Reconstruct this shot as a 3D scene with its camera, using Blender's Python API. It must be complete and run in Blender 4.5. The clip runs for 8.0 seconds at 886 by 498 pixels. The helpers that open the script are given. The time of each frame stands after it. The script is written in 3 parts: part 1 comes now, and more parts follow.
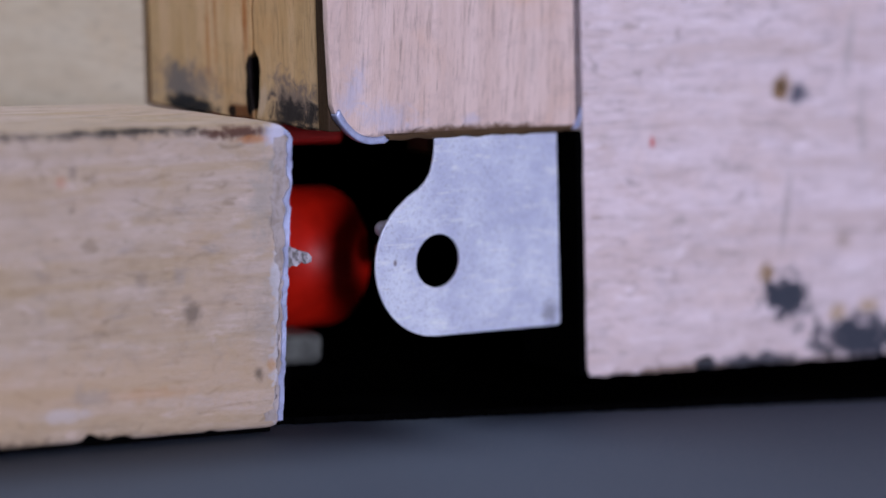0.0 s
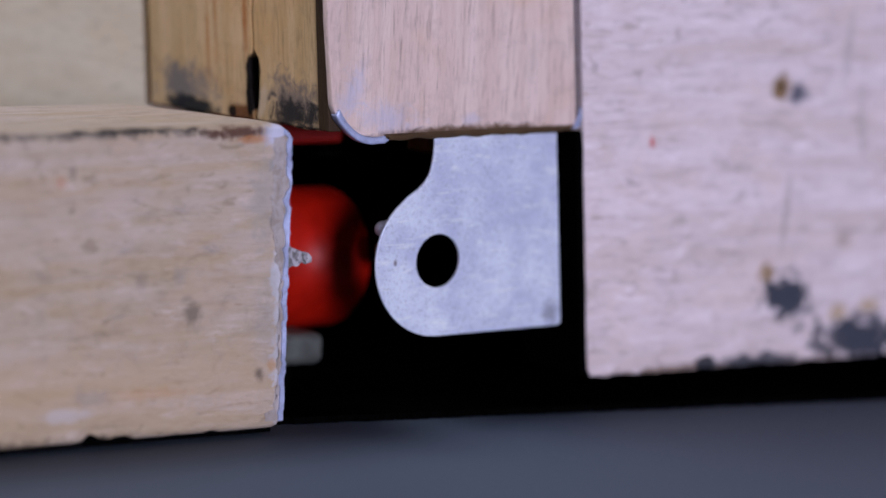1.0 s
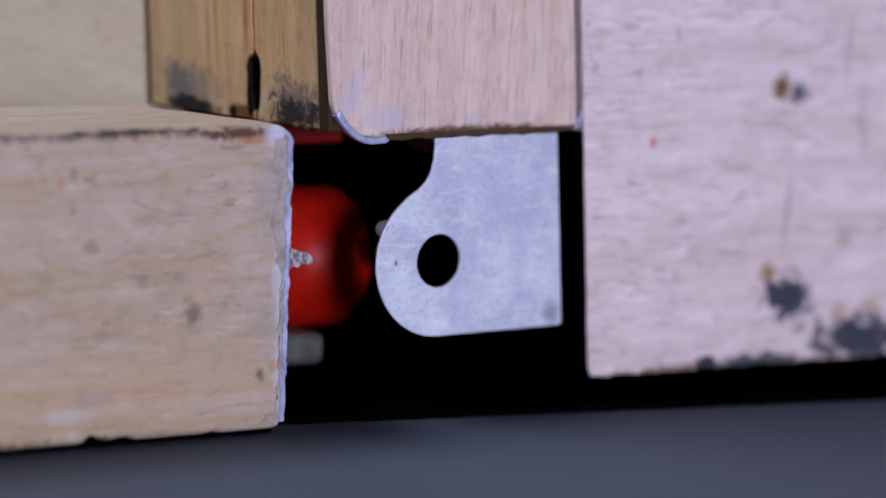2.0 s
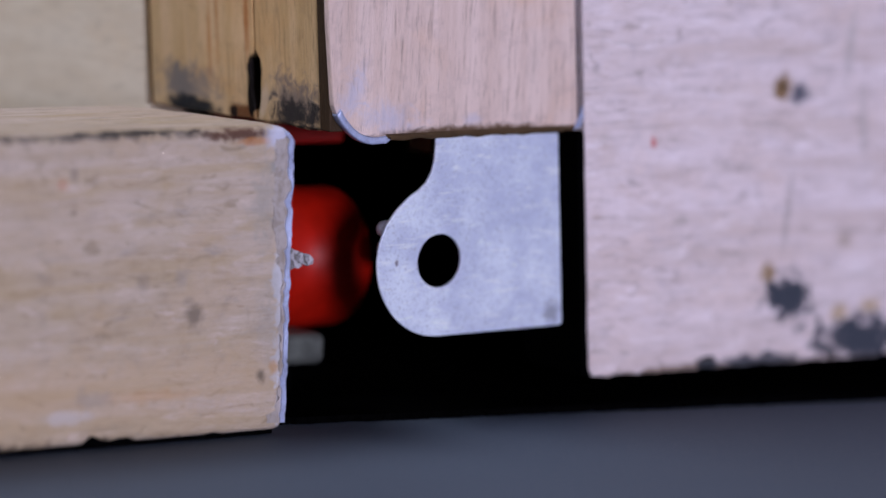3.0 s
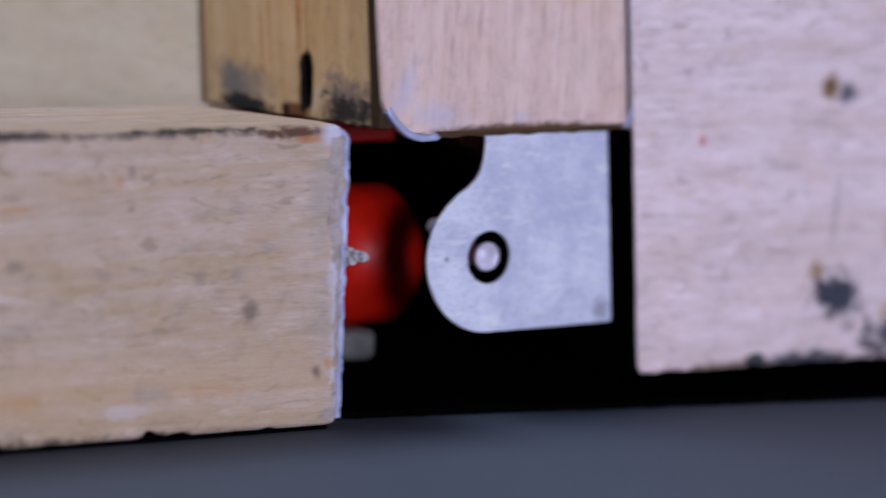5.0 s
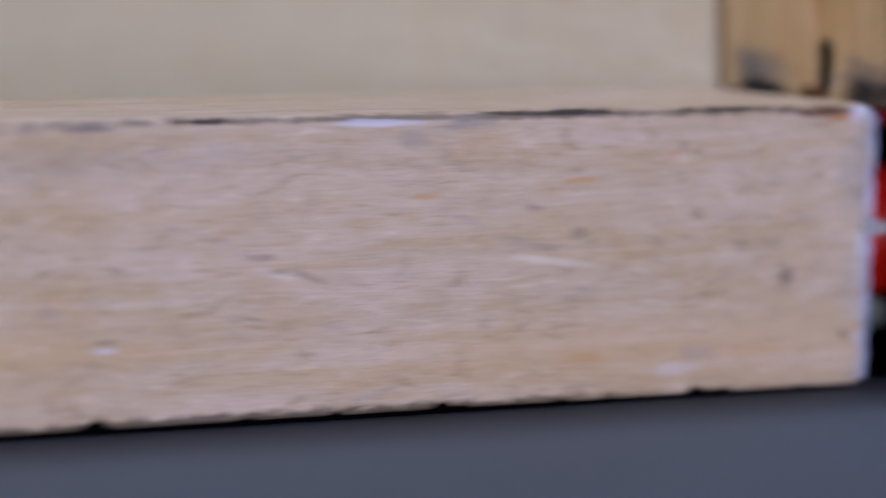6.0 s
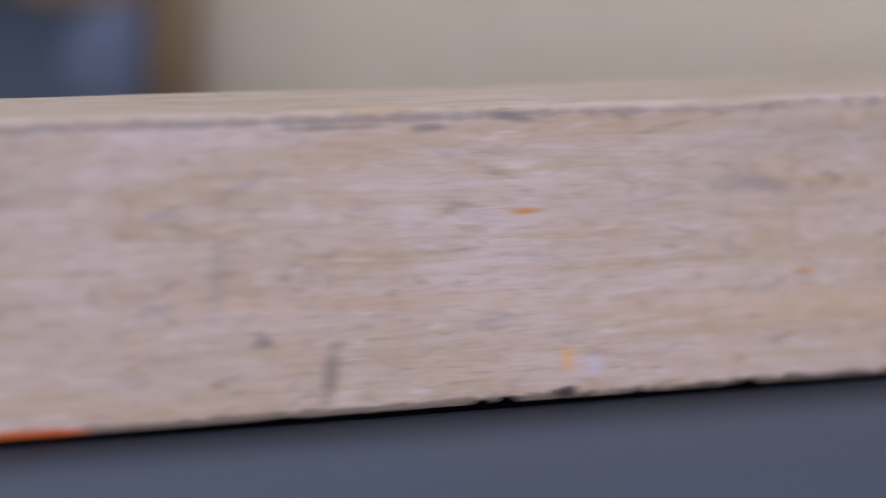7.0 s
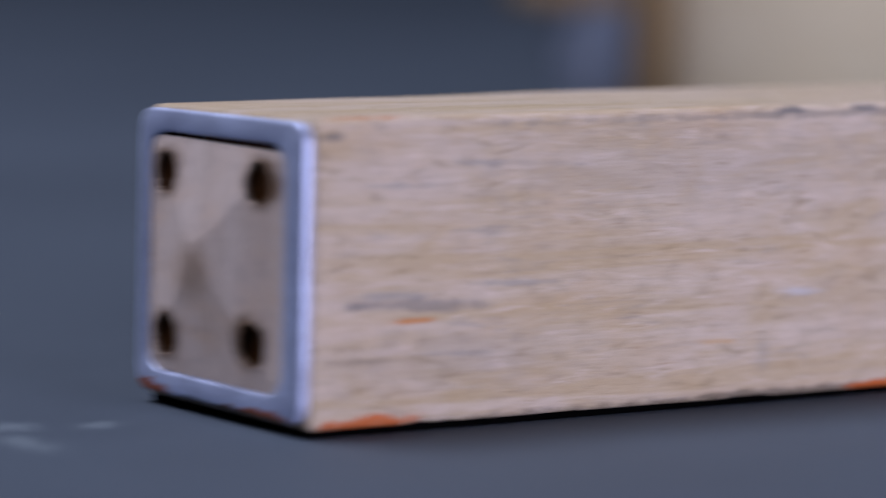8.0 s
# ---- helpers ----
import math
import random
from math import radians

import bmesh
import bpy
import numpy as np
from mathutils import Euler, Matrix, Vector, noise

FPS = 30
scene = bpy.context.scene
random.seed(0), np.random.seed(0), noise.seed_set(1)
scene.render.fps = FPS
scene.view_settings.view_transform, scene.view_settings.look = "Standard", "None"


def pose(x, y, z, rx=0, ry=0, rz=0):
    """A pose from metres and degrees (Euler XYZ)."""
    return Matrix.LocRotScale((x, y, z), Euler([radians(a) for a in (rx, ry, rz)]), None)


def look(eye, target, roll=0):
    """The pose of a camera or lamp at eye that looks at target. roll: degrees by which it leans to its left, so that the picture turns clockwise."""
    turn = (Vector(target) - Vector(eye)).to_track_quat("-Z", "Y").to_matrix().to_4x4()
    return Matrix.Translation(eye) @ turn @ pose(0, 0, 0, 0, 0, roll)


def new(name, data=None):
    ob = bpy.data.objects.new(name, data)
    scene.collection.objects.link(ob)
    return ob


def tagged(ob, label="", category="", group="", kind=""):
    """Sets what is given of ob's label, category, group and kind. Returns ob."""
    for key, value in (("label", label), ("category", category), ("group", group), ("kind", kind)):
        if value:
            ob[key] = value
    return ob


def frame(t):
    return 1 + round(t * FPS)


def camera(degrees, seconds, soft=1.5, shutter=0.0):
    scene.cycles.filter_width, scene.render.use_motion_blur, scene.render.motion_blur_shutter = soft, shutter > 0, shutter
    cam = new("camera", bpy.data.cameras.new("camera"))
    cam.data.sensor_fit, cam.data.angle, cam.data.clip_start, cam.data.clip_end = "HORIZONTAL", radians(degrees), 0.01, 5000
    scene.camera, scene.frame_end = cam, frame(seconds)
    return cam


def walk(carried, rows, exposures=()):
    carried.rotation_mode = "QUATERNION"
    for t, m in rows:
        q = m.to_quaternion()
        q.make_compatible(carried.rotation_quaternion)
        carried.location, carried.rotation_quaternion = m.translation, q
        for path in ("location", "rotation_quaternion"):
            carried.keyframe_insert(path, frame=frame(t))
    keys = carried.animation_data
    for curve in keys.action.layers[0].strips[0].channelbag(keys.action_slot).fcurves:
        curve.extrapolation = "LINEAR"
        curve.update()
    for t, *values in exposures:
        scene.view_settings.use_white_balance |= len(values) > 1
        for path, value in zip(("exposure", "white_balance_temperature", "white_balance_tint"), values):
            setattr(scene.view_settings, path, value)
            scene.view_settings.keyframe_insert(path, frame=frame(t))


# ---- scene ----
cam = camera(11.93, 8.0, 1.5, 0.45)
cam.data.dof.use_dof = True
cam.data.dof.focus_distance = 0.85
cam.data.dof.aperture_fstop = 6.5


def eye(x, y, z, yaw, pitch, roll):
    return pose(x, y, z, 90 + pitch, roll, yaw)


PATH = [
    (0.0, eye(-0.4745, -0.6850, 0.1401, -36.550, -7.07, -2.09)),
    (1.5, eye(-0.4745, -0.6850, 0.1401, -36.545, -7.07, -2.09)),
    (3.0, eye(-0.4745, -0.6850, 0.1401, -36.530, -7.07, -2.09)),
    (3.5, eye(-0.4745, -0.6850, 0.1401, -36.545, -7.07, -2.09)),
    (4.2, eye(-0.4745, -0.6850, 0.1401, -36.550, -7.07, -2.09)),
    (4.65, eye(-0.4746, -0.6855, 0.1399, -36.496, -7.06, -2.09)),
    (5.0, eye(-0.4767, -0.6937, 0.1370, -35.639, -6.87, -2.05)),
    (5.3, eye(-0.4811, -0.7106, 0.1310, -33.870, -6.48, -1.96)),
    (5.5, eye(-0.4997, -0.7168, 0.1304, -33.290, -6.45, -1.96)),
    (5.7, eye(-0.5214, -0.7184, 0.1296, -32.740, -6.44, -1.95)),
    (6.0, eye(-0.5662, -0.7158, 0.1289, -32.410, -6.49, -1.88)),
    (6.2, eye(-0.6088, -0.7094, 0.1282, -32.680, -6.50, -1.84)),
    (6.3, eye(-0.6261, -0.7055, 0.1279, -32.880, -6.51, -1.79)),
    (6.5, eye(-0.6719, -0.6982, 0.1273, -33.330, -6.53, -1.69)),
    (6.7, eye(-0.7198, -0.6945, 0.1270, -33.820, -6.53, -1.61)),
    (7.0, eye(-0.7844, -0.6903, 0.1271, -34.240, -6.51, -1.44)),
    (7.2, eye(-0.8307, -0.6900, 0.1266, -34.420, -6.46, -1.39)),
    (7.5, eye(-0.8930, -0.6813, 0.1257, -34.700, -6.39, -1.47)),
    (7.8, eye(-0.9553, -0.6746, 0.1252, -34.980, -6.33, -1.43)),
    (8.0, eye(-0.9977, -0.6665, 0.1238, -35.320, -6.27, -1.41)),
]
walk(cam, PATH, [(0.0, 0.0), (5.3, 0.0), (6.3, 0.16), (8.0, 0.22)])

# ---- light: a studio with one large soft box overhead and one in front ----
world = bpy.data.worlds.new("world")
scene.world = world
world.use_nodes = True
world.node_tree.nodes["Background"].inputs[0].default_value = (0.55, 0.62, 0.8, 1)
world.node_tree.nodes["Background"].inputs[1].default_value = 0.02


def softbox(name, at, target, sx, sy, watts, colour):
    lamp = bpy.data.lights.new(name, "AREA")
    lamp.shape, lamp.size, lamp.size_y = "RECTANGLE", sx, sy
    lamp.energy, lamp.color = watts, colour
    ob = new(name, lamp)
    ob.matrix_world = look(at, target)
    return ob


softbox("softbox_overhead", (-1.2, 0.75, 2.2), (-0.25, 0.1, 0.0), 1.3, 0.9, 60, (0.83, 0.85, 1.02))
softbox("softbox_front", (-0.30, -1.6, 0.24), (-0.1, 0.0, 0.05), 0.40, 0.34, 22.5, (0.85, 0.825, 1.06))


# ---- materials ----
def material(name, rough=0.6, metal=0.0):
    m = bpy.data.materials.new(name)
    m.use_nodes = True
    nt = m.node_tree
    b = nt.nodes["Principled BSDF"]
    b.inputs["Roughness"].default_value = rough
    b.inputs["Metallic"].default_value = metal
    return m, nt, b


def link(nt, a, b):
    nt.links.new(a, b)


def coords(nt, scale=(1, 1, 1), at=(0, 0, 0), turn=(0, 0, 0), kind="POINT"):
    tc = nt.nodes.get("Texture Coordinate") or nt.nodes.new("ShaderNodeTexCoord")
    mp = nt.nodes.new("ShaderNodeMapping")
    mp.vector_type = kind
    mp.inputs["Location"].default_value = at
    mp.inputs["Rotation"].default_value = turn
    mp.inputs["Scale"].default_value = scale
    link(nt, tc.outputs["Object"], mp.inputs["Vector"])
    return mp.outputs["Vector"]


def grain_noise(nt, scale, detail=4.0, rough=0.55, distort=0.0, at=(0, 0, 0)):
    n = nt.nodes.new("ShaderNodeTexNoise")
    n.inputs["Scale"].default_value = 1.0
    n.inputs["Detail"].default_value = detail
    n.inputs["Roughness"].default_value = rough
    n.inputs["Distortion"].default_value = distort
    link(nt, coords(nt, scale, at), n.inputs["Vector"])
    return n.outputs["Fac"]


def spread(nt, fac, lo, hi, a=0.0, b=1.0):
    r = nt.nodes.new("ShaderNodeMapRange")
    r.interpolation_type = "SMOOTHSTEP"
    for i, v in enumerate((lo, hi, a, b)):
        r.inputs[i + 1].default_value = v
    link(nt, fac, r.inputs[0])
    return r.outputs[0]


def blend(nt, fac, a, b, mode="MIX"):
    n = nt.nodes.new("ShaderNodeMix")
    n.data_type, n.blend_type = "RGBA", mode
    for sock, v in ((n.inputs[0], fac), (n.inputs[6], a), (n.inputs[7], b)):
        if isinstance(v, tuple):
            sock.default_value = (*v, 1)
        elif isinstance(v, (int, float)):
            sock.default_value = v
        else:
            link(nt, v, sock)
    return n.outputs[2]


def calc(nt, op, a, b=0.0):
    n = nt.nodes.new("ShaderNodeMath")
    n.operation = op
    for sock, v in ((n.inputs[0], a), (n.inputs[1], b)):
        if isinstance(v, (int, float)):
            sock.default_value = v
        else:
            link(nt, v, sock)
    return n.outputs[0]


def mark(nt, col, ragged, at, radii, colour, strength=1.0, turn=0.0, rag=1.6, soft=0.75, side=(0, 1, 0), reach=1000.0):
    """A patch of its own ragged shape, round the place at; side: the axis along which it has no end."""
    r = tuple(reach if s else v for s, v in zip(side, radii))
    v = coords(nt, r, at, (0, turn, 0) if side[1] else (turn, 0, 0), "TEXTURE")
    ln = nt.nodes.new("ShaderNodeVectorMath")
    ln.operation = "LENGTH"
    link(nt, v, ln.inputs[0])
    d = calc(nt, "ADD", ln.outputs["Value"], calc(nt, "MULTIPLY", calc(nt, "SUBTRACT", ragged, 0.5), rag))
    f = spread(nt, d, 1.0, 1.0 - soft, 0.0, strength)
    return blend(nt, f, col, colour)


def bump(nt, bsdf, height, depth, strength=0.6):
    n = nt.nodes.new("ShaderNodeBump")
    n.inputs["Strength"].default_value = strength
    n.inputs["Distance"].default_value = depth
    link(nt, height, n.inputs["Height"])
    link(nt, n.outputs["Normal"], bsdf.inputs["Normal"])


def wood(name, light, dark, axis, marks=(), warmth=0.55, relief=0.8, mottle=0.4, grime=(0.28, 0.26, 0.25), grime_amount=0.45, pore=0.5, side=(0, 1, 0), rough=0.62, wave=0.0, front=None, streak=1.0, cloud=None):
    """Planed, worn wood with its grain along the axis 0, 1 or 2."""
    m, nt, b = material(name, rough)
    b.inputs["Specular IOR Level"].default_value = 0.25

    def sc(along, across):
        return tuple(along if i == axis else across for i in range(3))

    wide = grain_noise(nt, sc(10, 230), 4, 0.6, wave)
    fine = grain_noise(nt, sc(95, 950), 5, 0.7)
    hair = grain_noise(nt, sc(160, 3200), 3, 0.7, 0, (3, 1, 2))
    blot = grain_noise(nt, (38, 38, 60), 4, 0.6, 0.4)
    dirt = grain_noise(nt, sc(60, 210), 5, 0.7, 0.6, (7, 3, 5))
    speck = grain_noise(nt, sc(330, 620), 4, 0.7, 0.5, (1, 9, 4))
    col = blend(nt, spread(nt, wide, 0.3, 0.7), light, dark)
    warm = tuple(min(1, c * k) for c, k in zip(dark, (1.08, 0.92, 0.72)))
    col = blend(nt, spread(nt, blot, 0.45, 0.75, 0, warmth), col, warm)
    mott = grain_noise(nt, (190, 190, 230), 7, 0.72, 0.3, (4, 4, 1))
    col = blend(nt, spread(nt, mott, 0.48, 0.72, 0, mottle), col, tuple(c * k for c, k in zip(dark, (0.7, 0.72, 0.78))))
    if cloud is not None:
        pale, tan = cloud
        drift = grain_noise(nt, sc(16, 34), 3, 0.6, 0.8, (2, 6, 3))
        patch = grain_noise(nt, sc(50, 85), 5, 0.68, 1.0, (5, 2, 8))
        col = blend(nt, spread(nt, drift, 0.36, 0.74, 0, 0.7), col, pale)
        col = blend(nt, spread(nt, patch, 0.52, 0.70, 0, 0.6), col, tan)
        band = grain_noise(nt, sc(7, 120), 4, 0.65, 0.5, (8, 1, 1))
        col = blend(nt, spread(nt, band, 0.47, 0.62, 0, 0.65), col, tan)
        curl = grain_noise(nt, sc(70, 190), 4, 0.6, 2.2, (3, 3, 9))
        col = blend(nt, spread(nt, curl, 0.58, 0.70, 0, 0.55), col, tuple(c * 0.55 for c in tan))
    if cloud is not None:
        salt = grain_noise(nt, sc(95, 400), 7, 0.75, 0.5, (1, 7, 7))
        col = blend(nt, spread(nt, salt, 0.50, 0.66, 0, 0.36), col, tuple(c * k for c, k in zip(tan, (0.84, 0.80, 0.76))))
        col = blend(nt, spread(nt, salt, 0.46, 0.34, 0, 0.6), col, tuple(min(1, c * 1.14) for c in pale))
        dash = grain_noise(nt, sc(140, 900), 4, 0.7, 0.3, (9, 4, 2))
        col = blend(nt, spread(nt, dash, 0.60, 0.70, 0, 0.5), col, tuple(c * k for c, k in zip(dark, (0.62, 0.52, 0.42))))
    col = blend(nt, spread(nt, fine, 0.5, 0.72, 0, (0.5 + pore * 0.4) * streak), col, tuple(c * 0.62 for c in dark))
    col = blend(nt, spread(nt, hair, 0.6, 0.75, 0, pore * streak), col, tuple(c * 0.45 for c in dark))
    col = blend(nt, spread(nt, dirt, 0.56, 0.74, 0, grime_amount), col, grime)
    col = blend(nt, spread(nt, speck, 0.66, 0.78, 0, grime_amount * 1.2), col, tuple(c * 0.5 for c in grime))
    ragged = grain_noise(nt, (290, 290, 290), 6, 0.72, 0.6)
    for at, radii, colour, *more in marks:
        if front is not None:
            at = (at[0], front, at[2])
        col = mark(nt, col, ragged, at, radii, colour, *more, side=side, reach=1000.0 if front is None else 0.005)
    link(nt, col, b.inputs["Base Color"])
    rg = spread(nt, dirt, 0.3, 0.8, rough - 0.1, rough + 0.18)
    link(nt, rg, b.inputs["Roughness"])
    h = calc(nt, "ADD", calc(nt, "MULTIPLY", fine, 0.7), calc(nt, "MULTIPLY", speck, 0.5))
    bump(nt, b, h, 0.0006, relief)
    return m


def aluminium(name, colour=(0.62, 0.63, 0.74), rough=0.42, metal=0.75):
    """Dull, scuffed metal sheet."""
    m, nt, b = material(name, rough, metal)
    cloud = grain_noise(nt, (120, 120, 120), 5, 0.65)
    grit = grain_noise(nt, (1500, 1500, 1500), 3, 0.7)
    scr = grain_noise(nt, (160, 300, 520), 4, 0.7, 0.8)
    col = blend(nt, spread(nt, cloud, 0.35, 0.7), tuple(c * 0.86 for c in colour), tuple(min(1, c * 1.12) for c in colour))
    col = blend(nt, spread(nt, grit, 0.48, 0.72, 0, 0.6), col, tuple(c * 0.55 for c in colour))
    col = blend(nt, spread(nt, scr, 0.58, 0.72, 0, 0.6), col, tuple(min(1, c * 1.3) for c in colour))
    link(nt, col, b.inputs["Base Color"])
    link(nt, spread(nt, cloud, 0.3, 0.7, rough - 0.06, rough + 0.14), b.inputs["Roughness"])
    bump(nt, b, calc(nt, "ADD", grit, scr), 0.00012, 0.5)
    return m


def plain(name, colour, rough=0.5, metal=0.0, scale=200, change=0.25):
    m, nt, b = material(name, rough, metal)
    n = grain_noise(nt, (scale, scale, scale), 4, 0.6)
    link(nt, blend(nt, spread(nt, n, 0.3, 0.7), tuple(c * (1 - change) for c in colour), tuple(min(1, c * (1 + change)) for c in colour)), b.inputs["Base Color"])
    bump(nt, b, n, 0.0003, 0.3)
    if rough > 0.9:
        b.inputs["Specular IOR Level"].default_value = 0.0
    return m


ORANGE, BLACKISH, GREY, PALE = (0.50, 0.12, 0.03), (0.03, 0.028, 0.028), (0.17, 0.16, 0.16), (0.6, 0.62, 0.78)
TAN = (0.5, 0.27, 0.1)
BEAM_MARKS = [
    ((-0.0212, 0, 0.0235), (0.0030, 1, 0.0030), (0.16, 0.13, 0.1), 0.75),
    ((-0.0225, 0, 0.0262), (0.0022, 1, 0.0016), (0.25, 0.21, 0.17), 0.4),
    ((-0.0745, 0, 0.0345), (0.0030, 1, 0.0018), (0.22, 0.19, 0.16), 0.6),
    ((-0.0520, 0, 0.0500), (0.0020, 1, 0.0020), (0.5, 0.22, 0.12), 0.5),
    ((-0.0750, 0, 0.0455), (0.0060, 1, 0.0010), TAN, 0.6),
    ((-0.1130, 0, 0.0430), (0.0050, 1, 0.0009), TAN, 0.5),
    ((-0.1400, 0, 0.0280), (0.0070, 1, 0.0012), (0.25, 0.21, 0.16), 0.6, 0.35),
    ((-0.1470, 0, 0.0285), (0.0060, 1, 0.0009), (0.75, 0.72, 0.75), 0.35, 0.35, 1.8, 0.8),
    ((-0.1846, 0, 0.0149), (0.0040, 1, 0.0009), PALE, 0.6),
    ((-0.1846, 0, 0.0166), (0.0040, 1, 0.0009), (0.2, 0.18, 0.17), 0.6),
    ((-0.2193, 0, 0.0231), (0.0048, 1, 0.0008), (0.5, 0.24, 0.08), 0.9),
    ((-0.2912, 0, 0.0385), (0.0060, 1, 0.0010), (0.5, 0.24, 0.08), 0.9),
]
BEAM_MARKS_2 = [
    ((-0.2300, 0, 0.0420), (0.0100, 1, 0.0024), (0.25, 0.23, 0.21), 0.5, 0.2),
    ((-0.2803, 0, 0.0078), (0.0016, 1, 0.0042), (0.72, 0.36, 0.08), 0.85, 0.0, 0.5),
    ((-0.2803, 0, 0.0012), (0.0048, 1, 0.0012), BLACKISH, 0.9, 0.0, 2.4, 0.6),
    ((-0.2735, 0, 0.0066), (0.0028, 1, 0.0032), (0.5, 0.5, 0.58), 0.6),
    ((-0.3375, 0, 0.0080), (0.0024, 1, 0.0085), (0.16, 0.14, 0.12), 0.7, 0.18, 1.2),
    ((-0.3530, 0, 0.0155), (0.0030, 1, 0.0020), (0.22, 0.2, 0.18), 0.6, 0.4),
    ((-0.3640, 0, 0.0290), (0.0030, 1, 0.0110), (0.25, 0.22, 0.2), 0.35),
    ((-0.3740, 0, 0.0410), (0.0030, 1, 0.0030), (0.25, 0.23, 0.21), 0.4),
    ((-0.4050, 0, 0.0004), (0.0160, 1, 0.0013), ORANGE, 1.0, 0.0, 0.6, 0.3),
    ((-0.5290, 0, 0.0202), (0.0080, 1, 0.0008), (0.5, 0.2, 0.06), 0.85),
    ((-0.5280, 0, 0.0232), (0.0200, 1, 0.0018), GREY, 0.6, 0.03, 2.8, 0.6),
    ((-0.5430, 0, 0.0235), (0.0040, 1, 0.0014), GREY, 0.7),
]
BEAM_MARKS_3 = [
    ((-0.5488, 0, 0.0564), (0.0030, 1, 0.0012), GREY, 0.8),
    ((-0.5400, 0, 0.0004), (0.0130, 1, 0.0022), ORANGE, 0.95, 0.0, 3.2, 0.5),
    ((-0.5430, 0, 0.0600), (0.0110, 1, 0.0007), (0.40, 0.16, 0.06), 0.7, 0.0, 3.2, 0.6),
    ((-0.4362, 0, 0.0588), (0.0050, 1, 0.0011), GREY, 0.9, 0.0, 2.4, 0.6),
    ((-0.4153, 0, 0.0588), (0.0050, 1, 0.0011), GREY, 0.9, 0.0, 2.4, 0.6),
    ((-0.1640, 0, 0.0590), (0.0070, 1, 0.0008), BLACKISH, 0.95, 0.0, 2.4, 0.6),
    ((-0.1900, 0, 0.0580), (0.0100, 1, 0.0010), GREY, 0.8),
    ((-0.0800, 0, 0.0595), (0.0220, 1, 0.0008), BLACKISH, 0.9, 0.0, 2.4, 0.6),
    ((-0.0350, 0, 0.0595), (0.0180, 1, 0.0008), BLACKISH, 0.9, 0.0, 2.4, 0.6),
    ((-0.1250, 0, 0.0580), (0.0160, 1, 0.0010), PALE, 0.7, 0.0, 2.4, 0.6),
    ((-0.0125, 0, 0.0588), (0.0095, 1, 0.0017), (0.10, 0.045, 0.03), 0.95, 0.0, 2.4, 0.6),
    ((-0.0080, 0, 0.0572), (0.0050, 1, 0.0010), (0.48, 0.2, 0.07), 0.65, 0.0, 2.4, 0.7),
]
BEAM_MARKS_4 = [
    ((-0.0015, 0, 0.0580), (0.0050, 1, 0.0040), PALE, 0.9),
    ((-0.0020, 0, 0.0520), (0.0028, 1, 0.0040), (0.3, 0.32, 0.34), 0.8),
    ((-0.0016, 0, 0.0430), (0.0024, 1, 0.0060), (0.42, 0.43, 0.45), 0.7),
    ((0.0000, 0, 0.0300), (0.0028, 1, 0.0320), (0.6, 0.62, 0.7), 0.8, 0.0, 3.4, 0.5),
    ((-0.0050, 0, 0.0450), (0.0050, 1, 0.0130), (0.33, 0.32, 0.3), 0.5, 0.0, 2.8, 0.9),
    ((-0.0035, 0, 0.0200), (0.0045, 1, 0.0130), (0.36, 0.33, 0.31), 0.45, 0.0, 2.8, 0.9),
    ((-0.0050, 0, 0.0105), (0.0014, 1, 0.0022), (0.14, 0.11, 0.08), 0.8),
    ((-0.0020, 0, 0.0120), (0.0016, 1, 0.0018), TAN, 0.6),
    ((-0.0300, 0, 0.0080), (0.0140, 1, 0.0018), TAN, 0.35),
    ((-0.0500, 0, 0.0050), (0.0080, 1, 0.0020), (0.6, 0.58, 0.62), 0.5),
    ((-0.0820, 0, 0.0290), (0.0140, 1, 0.0012), (0.72, 0.66, 0.64), 0.5, 0.12),
    ((-0.2950, 0, 0.0575), (0.0080, 1, 0.0014), GREY, 0.7, 0.12),
    ((-0.3150, 0, 0.0560), (0.0060, 1, 0.0012), GREY, 0.7),
    ((-0.3400, 0, 0.0565), (0.0180, 1, 0.0008), GREY, 0.5),
]
